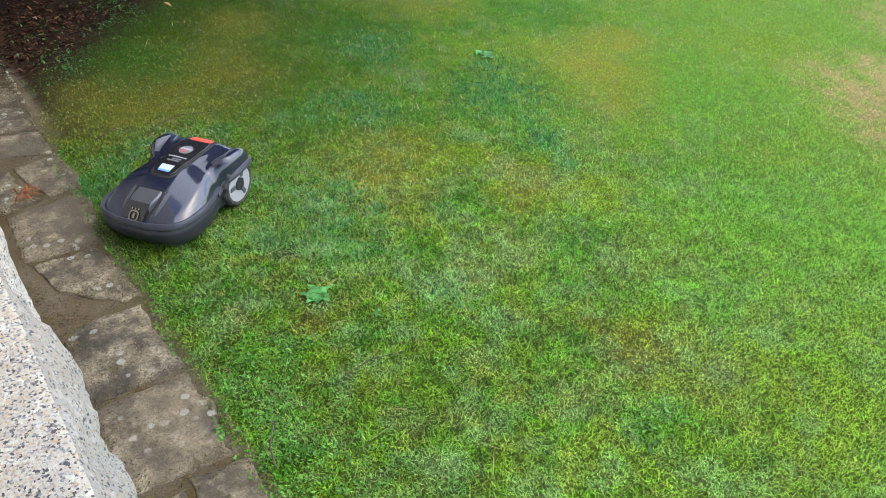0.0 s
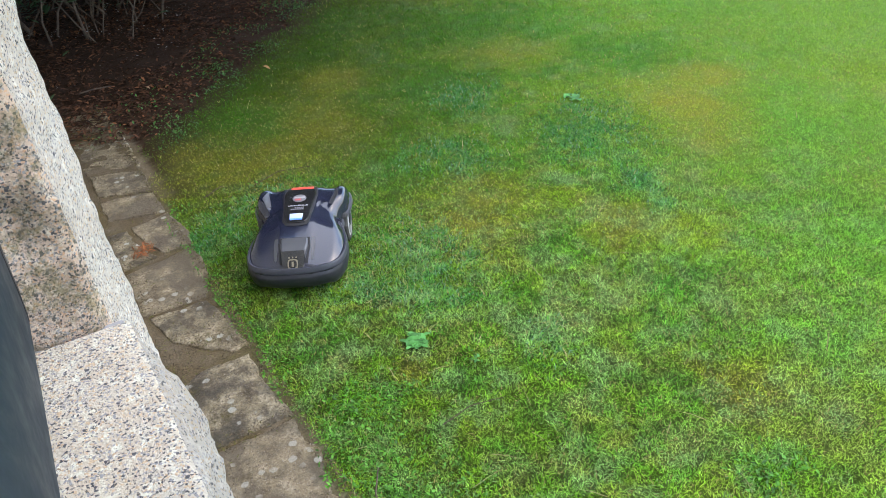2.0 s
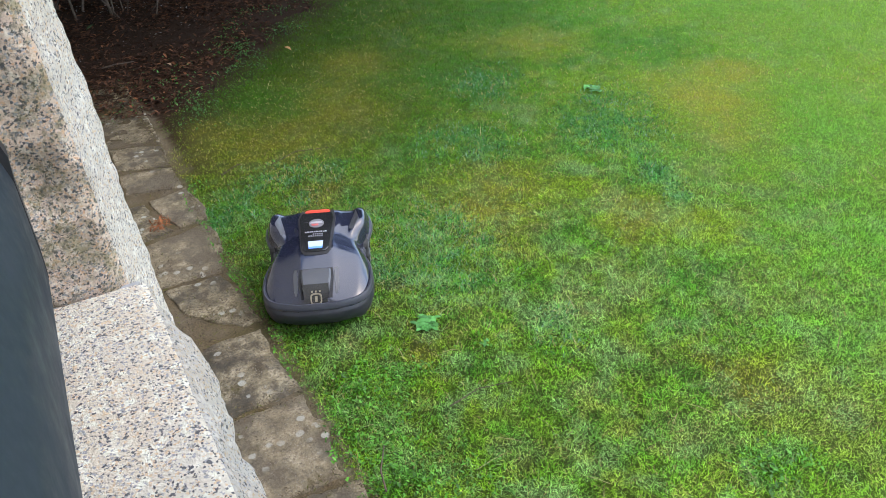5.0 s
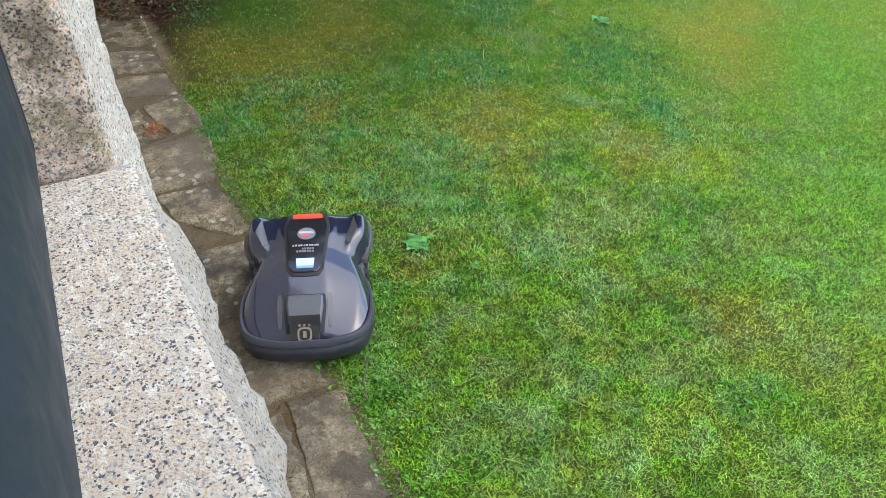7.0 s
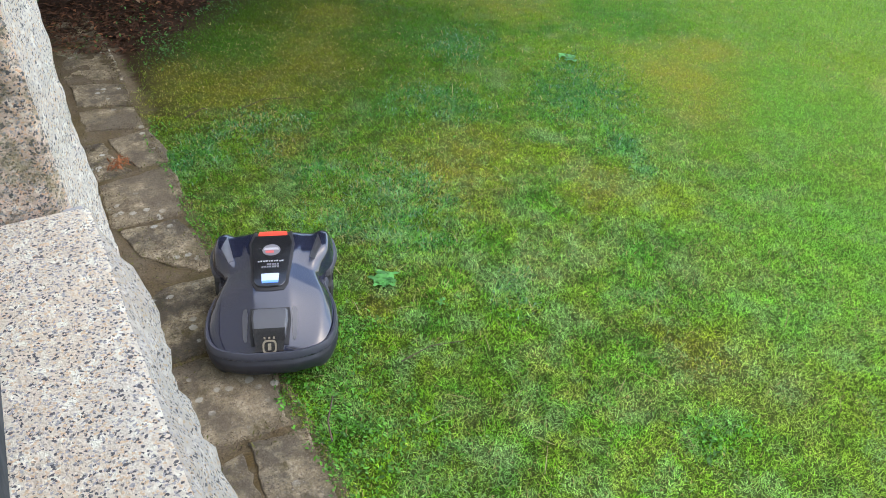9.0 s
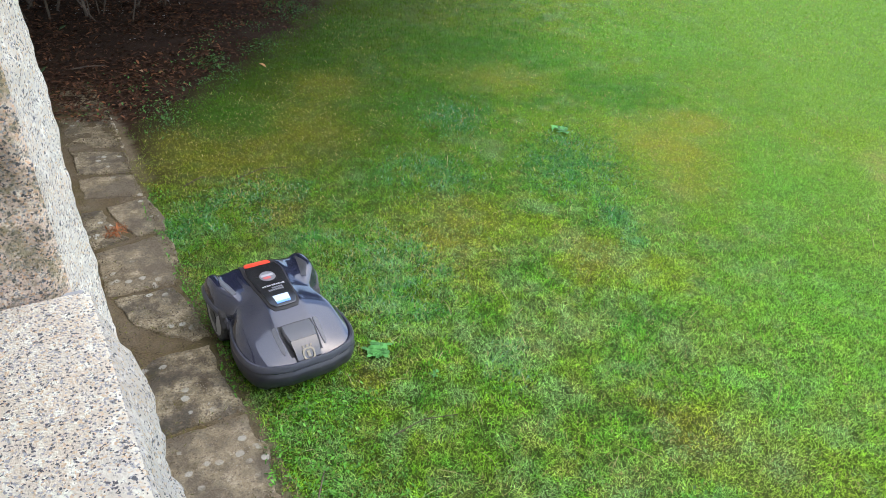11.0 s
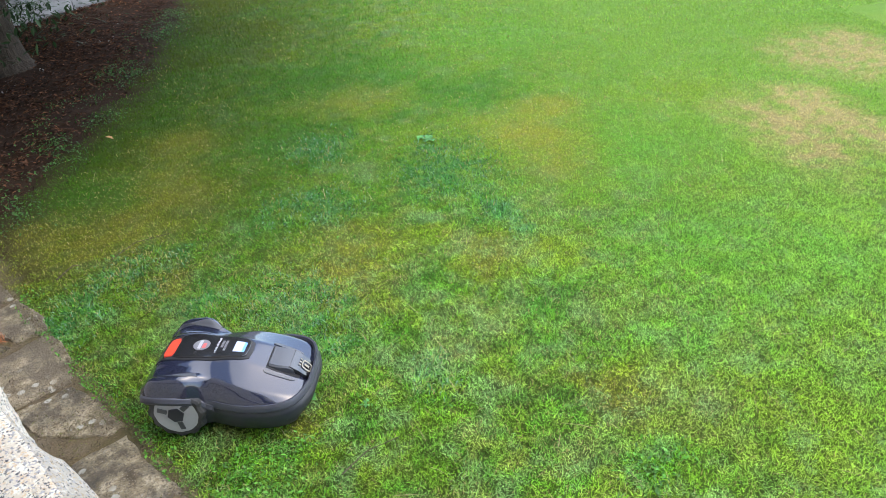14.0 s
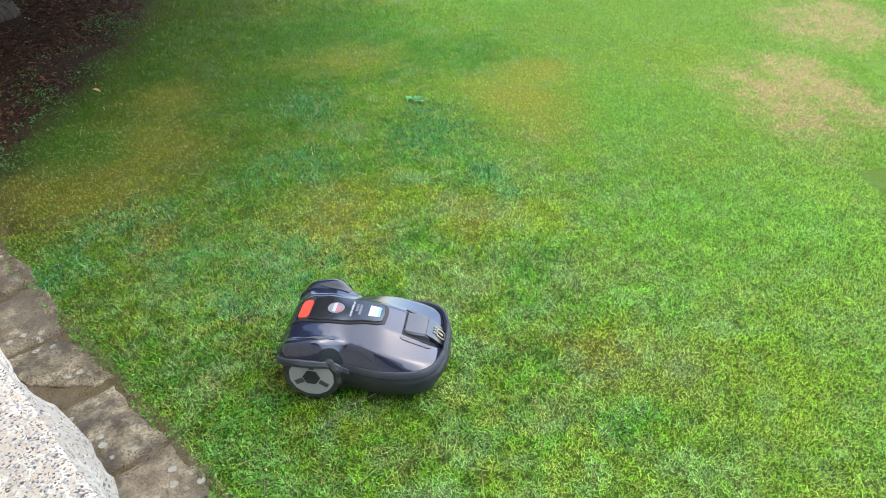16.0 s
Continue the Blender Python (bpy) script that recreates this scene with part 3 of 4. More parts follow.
def rosette(name, cx, cy, r, count, label):
    bm_x, bm_y, bm_z, size, tilt = [], [], [], [], []
    root = tagged(new(name), label, "weed")
    root.location = (cx, cy, float(ground_height(np.array([cx]), np.array([cy]))[0]))
    rnd = random.Random(int(cx * 100 + cy * 1000))
    for i in range(count):
        a = rnd.uniform(0, 2 * math.pi)
        ln, wd = r * rnd.uniform(0.3, 1.0), r * rnd.uniform(0.09, 0.16)
        rise = rnd.uniform(0.05, 0.4)
        b, q0 = rnd.uniform(0, 6.283), r * 0.55 * rnd.random()
        ox, oy = q0 * math.cos(b), q0 * math.sin(b)
        ln, wd = ln * 0.60, wd * 0.95
        bm = bmesh.new()
        rows = []
        for k in range(6):
            s = k / 5
            half = wd * math.sin(math.pi * min(0.97, 0.12 + 0.86 * s)) ** 0.8
            d = ln * s
            z = rise * ln * math.sin(s * 2.2) * 0.6 + 0.012
            row = [bm.verts.new((ox + d * math.cos(a) - q * half * math.sin(a), oy + d * math.sin(a) + q * half * math.cos(a), z + 0.18 * half * abs(q) + 0.1 * half * rnd.uniform(-1, 1))) for q in (-1, 0, 1)]
            rows.append(row)
        for p, q in zip(rows, rows[1:]):
            for j in (0, 1):
                bm.faces.new((p[j], p[j + 1], q[j + 1], q[j]))
        bm.normal_update()
        me = bpy.data.meshes.new("leaf")
        bm.to_mesh(me)
        bm.free()
        paint(me, shade(1, (0.095, 0.30, 0.07), 0.5, 1.4).repeat(len(me.vertices), 0))
        me.materials.append(M_LEAF)
        me.polygons.foreach_set("use_smooth", [True] * len(me.polygons))
        place("leaf", me, root)
    return root


def build_bed():
    n = 60000
    x, y = RNG.uniform(-5.5, -1.3, n), RNG.uniform(4.0, 10.5, n)
    e = lawn_edge(x, y)
    u, v = wall_uv(x, y)
    k = (RNG.uniform(0, 1, n) < np.clip(-e / 0.35, 0, 1) * np.clip(0.7 + fractal(x, y, 1.8, 64), 0.1, 1)) & (v > 0.1)
    x, y = x[k], y[k]
    n = len(x)
    tone = shade(n, (0.055, 0.025, 0.013), 0.25, 2.0)
    pale = RNG.uniform(0, 1, n) < 0.09
    tone[pale] = shade(pale.sum(), (0.20, 0.085, 0.038))
    me = leaflets("leaf_litter", x, y, ground_height(x, y) + RNG.uniform(0.003, 0.02, n), RNG.uniform(0.018, 0.055, n), tone, M_LITTER, flat=0.3, slim=0.7, fold=0.3)
    tagged(place("leaf_litter", me), "brown dead leaves lying on the soil of the bed", "leaf litter", kind="stuff")
    # pale petals and chips
    n = 2200
    x, y = RNG.uniform(-4, -1.6, n), RNG.uniform(4.4, 9.5, n)
    e = lawn_edge(x, y)
    k = (e < -0.12) & (fractal(x, y, 2.2, 77) > 0.22)
    x, y = x[k], y[k]
    n = len(x)
    me = leaflets("pale_petals", x, y, ground_height(x, y) + RNG.uniform(0.012, 0.03, n), RNG.uniform(0.010, 0.026, n), shade(n, (0.40, 0.39, 0.38)), M_LITTER, flat=0.3, slim=0.9)
    tagged(place("pale_petals", me), "scattered pale petals and chips on the soil", "petals", kind="stuff")
    # crumbs, moss and needles between the slabs and in the gutter by the wall
    n = 60000
    u, v = RNG.uniform(0.2, 4.6, n), RNG.uniform(0.02, 0.44, n)
    x, y = WO.x + u * WU.x + v * WV.x, WO.y + u * WU.y + v * WV.y
    joint = np.zeros(n)
    for c in (0.86, 1.26, 1.80, 2.08, 2.51, 2.93, 3.21, 3.52):
        joint = np.maximum(joint, np.exp(-((u - c) / 0.035) ** 2))
    w = np.maximum(np.maximum(np.exp(-((v - 0.08) / 0.09) ** 2) * np.clip(0.55 + 1.2 * fractal(x, y, 5, 37), 0.05, 1), joint * 0.5), np.exp(-((v - 0.42) / 0.02) ** 2) * 0.8)
    w = w + 0.5 * ((u > 1.66) & (u < 1.95)) * np.clip(fractal(x, y, 9, 31) + 0.3, 0, 1) + (u > 3.6) * 0.25
    k = RNG.uniform(0, 1, n) < w
    x, y = x[k], y[k]
    n = len(x)
    tone = shade(n, (0.075, 0.055, 0.032), 0.4, 1.9)
    g = RNG.uniform(0, 1, n) < 0.2
    tone[g] = shade(g.sum(), (0.085, 0.085, 0.018))
    me = leaflets("gutter_debris", x, y, RNG.uniform(0.008, 0.022, n), RNG.uniform(0.004, 0.018, n), tone, M_LITTER, flat=0.5, slim=0.4)
    tagged(place("gutter_debris", me), "moss crumbs, needles and dry bits on the paving", "debris", kind="stuff")


# ---- granite wall ----
def rough_block(name, u0, u1, v0, v1, z0, z1, mat_top, mat_face, step=0.012, swell=0.012, corner=0.012, seed=0, top_tilt=0.0, lean=0.0, label="", parent=None, grain=0.003, edge=0.0, slant=0.0, bulge=0.012, reach=0.08):
    """A rough granite block in the wall's own frame, rock-faced on the lawn side."""
    bm = bmesh.new()
    nu, nz = max(2, int((u1 - u0) / step)), max(2, int((z1 - z0) / step))
    nv = max(2, int((v1 - v0) / step))
    def fn(a, b, s):
        return noise.noise((a * 9 + s, b * 9, s * 1.7)) + 0.5 * noise.noise((a * 31, b * 31 + s, s)) + 0.25 * noise.noise((a * 90, b * 90, s))
    grid = {}

    def vert(u, v, z):
        key = (round(u, 5), round(v, 5), round(z, 5))
        if key not in grid:
            # distance from the upper arris, for its broken round
            dz, dv, du = z1 - z, v1 - v, u - u0
            p = Vector((u, v, z))
            r = corner * (1 + 0.6 * noise.noise((u * 14, z * 14, seed)))
            if dz < r and dv < r:
                a = Vector((0, r - dv, r - dz))
                if a.length > r:
                    p += -(a - a.normalized() * r)
            if dv < 1e-6 or dv < r:
                p.y += swell * fn(u, z, seed) * 0.8 * min(1, dz / 0.03) + bulge * min(1, dz / reach) ** 0.8
            if dz < 1e-6:
                p.z += grain * fn(u * 2.5, v * 2.5, seed + 5) + top_tilt * (v - v1)
            if du < 1e-6:
                p.x += 2.2 * grain * fn(v * 1.5, z * 1.5, seed + 9)
            if dv < edge:
                p.x += slant * (edge - dv) * (u1 - u) / (u1 - u0)
            p.y += lean * (z - z0)
            grid[key] = bm.verts.new(p)
        return grid[key]

    us, vs, zs = np.linspace(u0, u1, nu + 1), np.linspace(v0, v1, nv + 1), np.linspace(z0, z1, nz + 1)

    def sheet(fa, A, B, mi):
        for a0, a1 in zip(A, A[1:]):
            for b0, b1 in zip(B, B[1:]):
                f = bm.faces.new((fa(a0, b0), fa(a1, b0), fa(a1, b1), fa(a0, b1)))
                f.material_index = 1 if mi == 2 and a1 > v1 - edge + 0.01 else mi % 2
                f.smooth = True
    sheet(lambda a, b: vert(a, b, z1), us, vs, 0)
    sheet(lambda a, b: vert(a, v1, b), us, zs, 1)
    sheet(lambda a, b: vert(u0, a, b), vs, zs, 2)
    for f in [[(u1, v0, z0), (u1, v1, z0), (u1, v1, z1), (u1, v0, z1)], [(u0, v0, z0), (u1, v0, z0), (u1, v0, z1), (u0, v0, z1)], [(u0, v0, z0), (u1, v0, z0), (u1, v1, z0), (u0, v1, z0)]]:
        bm.faces.new([vert(*c) for c in f])
    bmesh.ops.recalc_face_normals(bm, faces=bm.faces)
    me = bpy.data.meshes.new(name)
    bm.to_mesh(me)
    bm.free()
    me.materials.append(mat_top)
    me.materials.append(mat_face)
    ob = place(name, me, parent, None, label)
    return ob


def build_wall():
    wall = tagged(new("wall_granite"), "rough granite wall with a pale window sill and an upright jamb stone", "wall", kind="structure")
    wall.matrix_basis = WALL_M
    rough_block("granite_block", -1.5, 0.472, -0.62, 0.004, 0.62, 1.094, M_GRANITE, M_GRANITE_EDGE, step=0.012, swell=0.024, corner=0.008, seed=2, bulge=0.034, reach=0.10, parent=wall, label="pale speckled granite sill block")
    rough_block("upright_stone", 0.484, 1.9, -0.75, 0.044, 0.62, 1.95, M_GRANITE_OLD, M_GRANITE_FACE, step=0.014, swell=0.014, corner=0.03, seed=5, lean=-0.05, edge=0.046, slant=2.6, bulge=0.0, parent=wall,
                label="weathered pinkish granite stone with yellow lichen", grain=0.008)
    rough_block("granite_block", -1.5, 0.30, -0.60, -0.005, -0.05, 0.616, M_GRANITE_FACE, M_GRANITE_FACE, step=0.04, swell=0.012, corner=0.02, seed=8, parent=wall)
    rough_block("granite_block", 0.305, 1.9, -0.60, -0.005, -0.05, 0.616, M_GRANITE_FACE, M_GRANITE_FACE, step=0.04, swell=0.012, corner=0.02, seed=11, parent=wall)
    rough_block("granite_block", -4.2, -1.506, -0.62, 0.004, -0.05, 1.094, M_GRANITE, M_GRANITE_FACE, step=0.06, swell=0.012, corner=0.02, seed=14, bulge=0.034, reach=0.10, parent=wall)
    bm = box_bm(0.466, 0.492, -0.6, -0.006, 0.63, 1.088, 0.004)
    part("mortar_joint", bm, M_MASONRY, wall, "dark mortar joint")


def build_house():
    """The rest of the facade round the window opening, and the room behind it."""
    house = tagged(new("wall_house"), "granite house front round an open window, with a plain room behind", "wall", kind="structure")
    house.matrix_basis = WALL_M
    # front and room lie out of view; the front also shades the near lawn
    for u0, u1, z0, z1 in ((1.906, 5.2, -0.05, 4.6), (0.484, 1.9, 1.957, 4.6), (-1.5, 0.478, 2.856, 4.6), (-4.2, -1.506, 1.10, 4.6)):
        part("wall_panel", box_bm(u0, u1, -0.62, -0.024, z0, z1, 0.012), M_GRANITE_FACE, house)
    part("lintel", box_bm(-1.5, 0.478, -0.62, -0.012, 2.45, 2.85, 0.012), M_GRANITE, house)
    for name, u0, u1, v0, v1, z0, z1 in (("floor", -4.2, 5.2, -4.0, -0.624, 0.1, 0.2), ("ceiling", -4.2, 5.2, -4.0, -0.624, 2.7, 2.8), ("back_wall", -4.2, 5.2, -4.1, -4.004, -0.05, 4.6),
                                         ("end_wall", -4.304, -4.204, -4.1, -0.03, -0.05, 4.6), ("end_wall", 5.204, 5.304, -4.1, -0.03, -0.05, 4.6), ("loft", -4.2, 5.2, -4.0, -0.624, 4.5, 4.6)):
        part(name, box_bm(u0, u1, v0, v1, z0, z1), M_MASONRY, house)


RT = 1.31


def build_window_frame():
    rail = tagged(new("window_frame"), "blue-grey painted metal window frame beside the granite sill", "window frame")
    rail.matrix_basis = WALL_M
    prof = [(-0.124, 1.15), (-0.117, 1.16), (-0.115, 1.20), (-0.114, RT), (-0.118, RT + 0.02), (-0.124, RT + 0.045), (-0.131, RT + 0.07), (-0.140, RT + 0.095), (-0.165, RT + 0.115), (-0.30, RT + 0.12), (-0.32, RT + 0.1), (-0.32, 1.17), (-0.30, 1.15)]
    rings = [[(u, v - 0.003 - 0.025 * (0.47 - u) / 0.7, z) for v, z in prof] for u in (-0.9, -0.5, -0.1, 0.2, 0.463)]
    part("bar", lofted(rings), M_RAIL, rail)
    grow = [(v + (0.004 if v > -0.2 and z > RT + 0.005 else -0.003), z + (0.016 if z > RT + 0.005 else 0.0)) for v, z in prof]
    part("end_collar", lofted([[(u, v, z) for v, z in grow] for u in (0.452, 0.486)]), M_RUBBER, rail, "black rubber collar")


# ---- paving ----
def slab(parent, corners, z=0.010, seed=0):
    """One worn stone: a ragged outline in the wall's frame, with a rounded rim and uneven top."""
    rnd = random.Random(seed)
    outline = []
    for (a, b) in zip(corners, corners[1:] + corners[:1]):
        n = max(3, int(math.hypot(b[0] - a[0], b[1] - a[1]) / 0.022))
        for i in range(n):
            s = i / n
            p = Vector((a[0] + (b[0] - a[0]) * s, a[1] + (b[1] - a[1]) * s, 0))
            k = 0.010 * noise.noise((p.x * 13 + seed, p.y * 13, 0)) + 0.006 * noise.noise((p.x * 45, p.y * 45, seed))
            outline.append((p.x + k, p.y + 0.9 * k + 0.004 * rnd.uniform(-1, 1)))
    cx, cy = sum(p[0] for p in outline) / len(outline), sum(p[1] for p in outline) / len(outline)
    bm = bmesh.new()
    rings = []
    for s, h in ((1.0, -0.06), (1.0, z - 0.012), (0.985, z - 0.004), (0.955, z), (0.8, z + 0.002), (0.6, z + 0.003), (0.38, z + 0.003), (0.16, z + 0.003)):
        ring = []
        for x, y in outline:
            px, py = cx + (x - cx) * s, cy + (y - cy) * s
            bump = 0.0045 * noise.noise((px * 11, py * 11, seed)) + 0.002 * noise.noise((px * 40, py * 40, seed)) if h > 0 else 0
            ring.append(bm.verts.new((px, py, h + bump)))
        rings.append(ring)
    for a, b in zip(rings, rings[1:]):
        for i in range(len(a)):
            j = (i + 1) % len(a)
            bm.faces.new((a[i], a[j], b[j], b[i]))
    bm.faces.new(rings[-1])
    part("paving_slab", bm, M_SLAB, parent)


def build_paving():
    pave = tagged(new("pavement"), "single row of worn brown paving stones between wall and lawn", "pavement", kind="structure")
    pave.matrix_basis = WALL_M
    rows = [
        [(0.02, 0.10), (0.40, 0.10), (0.43, 0.36), (0.02, 0.38)],
        [(0.42, 0.20), (0.72, 0.24), (0.86, 0.25), (0.84, 0.42), (0.66, 0.41), (0.44, 0.385)],
        [(0.44, 0.06), (0.80, 0.07), (0.84, 0.235), (0.62, 0.222), (0.44, 0.19)],
        [(0.88, 0.10), (1.25, 0.10), (1.255, 0.405), (1.15, 0.395), (1.08, 0.415), (0.92, 0.38), (0.87, 0.40)],
        [(1.265, 0.10), (1.60, 0.12), (1.66, 0.20), (1.655, 0.39), (1.43, 0.39), (1.272, 0.412)],
        [(1.30, 0.03), (1.64, 0.04), (1.63, 0.105), (1.58, 0.10), (1.30, 0.088)],
        [(1.88, 0.17), (2.08, 0.14), (2.075, 0.36), (1.92, 0.40), (1.70, 0.41), (1.69, 0.35)],
        [(2.10, 0.12), (2.46, 0.13), (2.49, 0.30), (2.52, 0.42), (2.43, 0.45), (2.24, 0.42), (2.09, 0.37)],
        [(2.53, 0.31), (2.72, 0.25), (2.86, 0.24), (2.90, 0.43), (2.66, 0.46), (2.55, 0.43)],
        [(2.50, 0.12), (2.85, 0.12), (2.84, 0.22), (2.70, 0.23), (2.52, 0.28)],
        [(2.98, 0.16), (3.22, 0.17), (3.16, 0.42), (2.91, 0.42)],
        [(3.27, 0.17), (3.56, 0.18), (3.46, 0.44), (3.18, 0.42)],
        [(3.60, 0.16), (4.10, 0.18), (4.0, 0.46), (3.50, 0.44)],
        [(4.18, 0.18), (4.6, 0.2), (4.55, 0.44), (4.08, 0.45)],
    ]
    for i, r in enumerate(rows):
        slab(pave, r, z=0.010 if i < 12 else 0.002, seed=i + 3)


build_ground()
build_wall()
build_house()
build_window_frame()
build_paving()


# ---- trees, shrub and far wall ----
def tube(points, radii, n=10):
    rings = []
    for i, (p, r) in enumerate(zip(points, radii)):
        d = (points[min(i + 1, len(points) - 1)] - points[max(i - 1, 0)]).normalized()
        s = d.cross(Vector((0.3, 1, 0.2))).normalized()
        t = d.cross(s)
        rings.append([p + r * (1 + 0.12 * noise.noise((p.z * 5 + 7 * math.cos(6.283 * k / n), math.sin(6.283 * k / n) * 3, i))) * (math.cos(6.283 * k / n) * s + math.sin(6.283 * k / n) * t) for k in range(n)])
    return lofted(rings)


def build_tree():
    tree = tagged(new("tree"), "old garden tree with furrowed brown bark, standing in the bed", "tree")
    tree.location = (-3.0, 7.58, 0)
    pts = [Vector((0.02 * math.sin(z * 3), 0.03 * z, z)) for z in (-0.05, 0.04, 0.12, 0.25, 0.45, 0.8, 1.3, 2.0, 3.0)]
    part("trunk", tube(pts, [0.34, 0.28, 0.235, 0.205, 0.185, 0.175, 0.165, 0.15, 0.11], 20), M_BARK, tree)
    rnd = random.Random(4)
    for i in range(7):
        a = i * 0.9 + rnd.uniform(-0.2, 0.2)
        p0 = Vector((0, 0.05, 1.7 + 0.15 * i))
        d = Vector((math.cos(a), math.sin(a), 0.35))
        part("limb", tube([p0 + d * s + Vector((0, 0, 0.1 * s * s)) for s in (0, 0.5, 1.0, 1.6)], [0.07, 0.05, 0.035, 0.012], 8), M_BARK, tree)
    # leaf mass above the view, added and spread wide to shade bed and lawn
    n = 38000
    g = RNG.normal(0, 1, (n, 3))
    g /= np.linalg.norm(g, axis=1)[:, None]
    rad = RNG.uniform(0.45, 1.0, n) ** 0.5 * (1 + 0.25 * lattice(g[:, 0] * 4, g[:, 1] * 4, 3))
    c = g * rad[:, None] * np.array((3.0, 3.4, 0.95)) + np.array((0.55, -0.8, 2.6))
    me = leaflets("crown", c[:, 0], c[:, 1], c[:, 2], RNG.uniform(0.14, 0.28, n), shade(n, (0.04, 0.09, 0.03)), M_LEAF, flat=0.6, slim=0.7)
    place("crown", me, tree)


def build_shrub():
    shrub = tagged(new("shrub"), "dense dark shrub with bare brown stems at its foot", "shrub")
    shrub.location = (-3.35, 6.75, 0)
    rnd = random.Random(11)
    for i in range(34):
        x, y = rnd.uniform(-0.75, 0.6), rnd.uniform(-0.75, 0.6)
        a, lean = rnd.uniform(0, 6.28), rnd.uniform(0.1, 0.9)
        p = [Vector((x, y, -0.03))]
        for k in range(5):
            p.append(p[-1] + Vector((lean * 0.2 * math.cos(a) + rnd.uniform(-0.07, 0.07), lean * 0.2 * math.sin(a) + rnd.uniform(-0.07, 0.07), 0.18)))
        r = rnd.uniform(0.004, 0.012)
        part("stem", tube(p, [r, r, r * 0.9, r * 0.8, r * 0.6, r * 0.3], 6), M_TWIG, shrub)
    n = 14000
    x, y = RNG.normal(-0.45, 0.65, n), RNG.normal(0.0, 0.7, n)
    z = RNG.uniform(0.5, 1.9, n)
    z = np.where((x < -0.4), RNG.uniform(0.08, 1.9, n), z)
    me = leaflets("foliage", x, y, z, RNG.uniform(0.05, 0.11, n), shade(n, (0.035, 0.07, 0.025)), M_LEAF, flat=0.6, slim=0.6)
    place("foliage", me, shrub)
    # two more shrubs, added to keep light off the bed from the left
    copy_thing(shrub, pose(-4.35, 5.6, 0, 0, 0, 70))
    copy_thing(shrub, pose(-4.3, 8.1, 0, 0, 0, 200))


M_TWIG = material("dry_twig", (0.20, 0.14, 0.09), 0.85)
_k = Nodes(M_TWIG)
_k.set(_k.b.inputs["Base Color"], _k.ramp(_k.noise(_k.coords(), 40, 4), [(0.3, (0.028, 0.019, 0.013)), (0.7, (0.10, 0.068, 0.045))]))


def build_far_wall():
    far = tagged(new("wall_far"), "plain light grey block wall behind the bed", "wall", kind="structure")
    far.matrix_basis = Matrix(((0.58, -0.81, 0, -3.47), (0.81, 0.58, 0, 9.52), (0, 0, 1, 0), (0, 0, 0, 1)))
    part("core", box_bm(-2.2, 6.0, 0.012, 0.2, -0.05, 1.4), M_MASONRY, far)
    shared = None
    for row in range(4):
        for col in range(14):
            x0 = -2.2 + col * 0.58 + (0.29 if row % 2 else 0)
            ob = part("wall_block", box_bm(0.004, 0.572, 0.0, 0.06, 0.004, 0.336, 0.006, 1), M_MASONRY, far) if shared is None else place("wall_block", shared, far)
            shared = ob.data
            ob.location = (x0, 0, row * 0.34)


def twig(name, pts, r, label):
    t = tagged(new(name, None), label, "twig")
    bm = tube([Vector(p) for p in pts], [r * (1 - 0.6 * i / len(pts)) for i in range(len(pts))], 6)
    part("stick", bm, M_TWIG, t)


def build_loose():
    twig("twig", [(-2.58, 4.78, 0.03), (-2.50, 4.83, 0.04), (-2.41, 4.90, 0.035)], 0.006, "pale dry twig lying on the soil")
    twig("grass_stalk", [(-1.19, 3.34, 0.03), (-1.15, 3.40, 0.045), (-1.13, 3.42, 0.05), (-1.115, 3.44, 0.035)], 0.003, "curled dry stalk lying on the lawn")
    twig("grass_stalk", [(-0.02, 1.53, 0.03), (-0.05, 1.60, 0.03), (-0.06, 1.70, 0.025)], 0.003, "thin dry stalk beside the paving")
    twig("grass_stalk", [(-0.97, 3.45, 0.04), (-0.88, 3.58, 0.05), (-0.72, 3.66, 0.04)], 0.002, "long thin dry stalk on the lawn")
    twig("grass_stalk", [(0.12, 1.87, 0.035), (0.2, 1.95, 0.04), (0.31, 2.0, 0.035)], 0.002, "bent dry stalk on the clover")
    for (x, y, s, c, lab) in ((-1.41, 5.19, 0.06, (0.40, 0.22, 0.10), "small tan fallen leaf on the grass"), (-2.13, 4.85, 0.05, (0.42, 0.27, 0.17), "pale brown fallen leaf on the soil")):
        me = leaflets("fallen_leaf", np.array([0.0]), np.array([0.0]), np.array([0.0]), np.array([s]), np.array([c]), M_LITTER, flat=0.2, slim=0.9, fold=0.4)
        ob = tagged(place("fallen_leaf", me), lab, "leaf")
        ob.location = (x, y, 0.035)
    # withered orange sprig in the gutter
    n = 60
    a, r = RNG.uniform(0, 6.28, n), RNG.uniform(0, 0.05, n)
    me = leaflets("withered_sprig", np.cos(a) * r, np.sin(a) * r * 1.6, RNG.uniform(0.005, 0.05, n), RNG.uniform(0.02, 0.05, n), shade(n, (0.22, 0.08, 0.03)), M_LITTER, flat=0.6, slim=0.3)
    ob = tagged(place("withered_sprig", me), "withered orange-brown sprig on the paving", "sprig")
    ob.location = (-1.29, 2.86, 0.012)
    rosette("dandelion", -0.022, 2.312, 0.070, 84, "broad-leaved green weed growing flat in the lawn")
    rosette("plantain", 0.66, 4.62, 0.09, 30, "light green leafy weed in the lawn")
    rosette("plantain", 0.205, 2.23, 0.035, 9, "tiny leafy weed in the lawn")


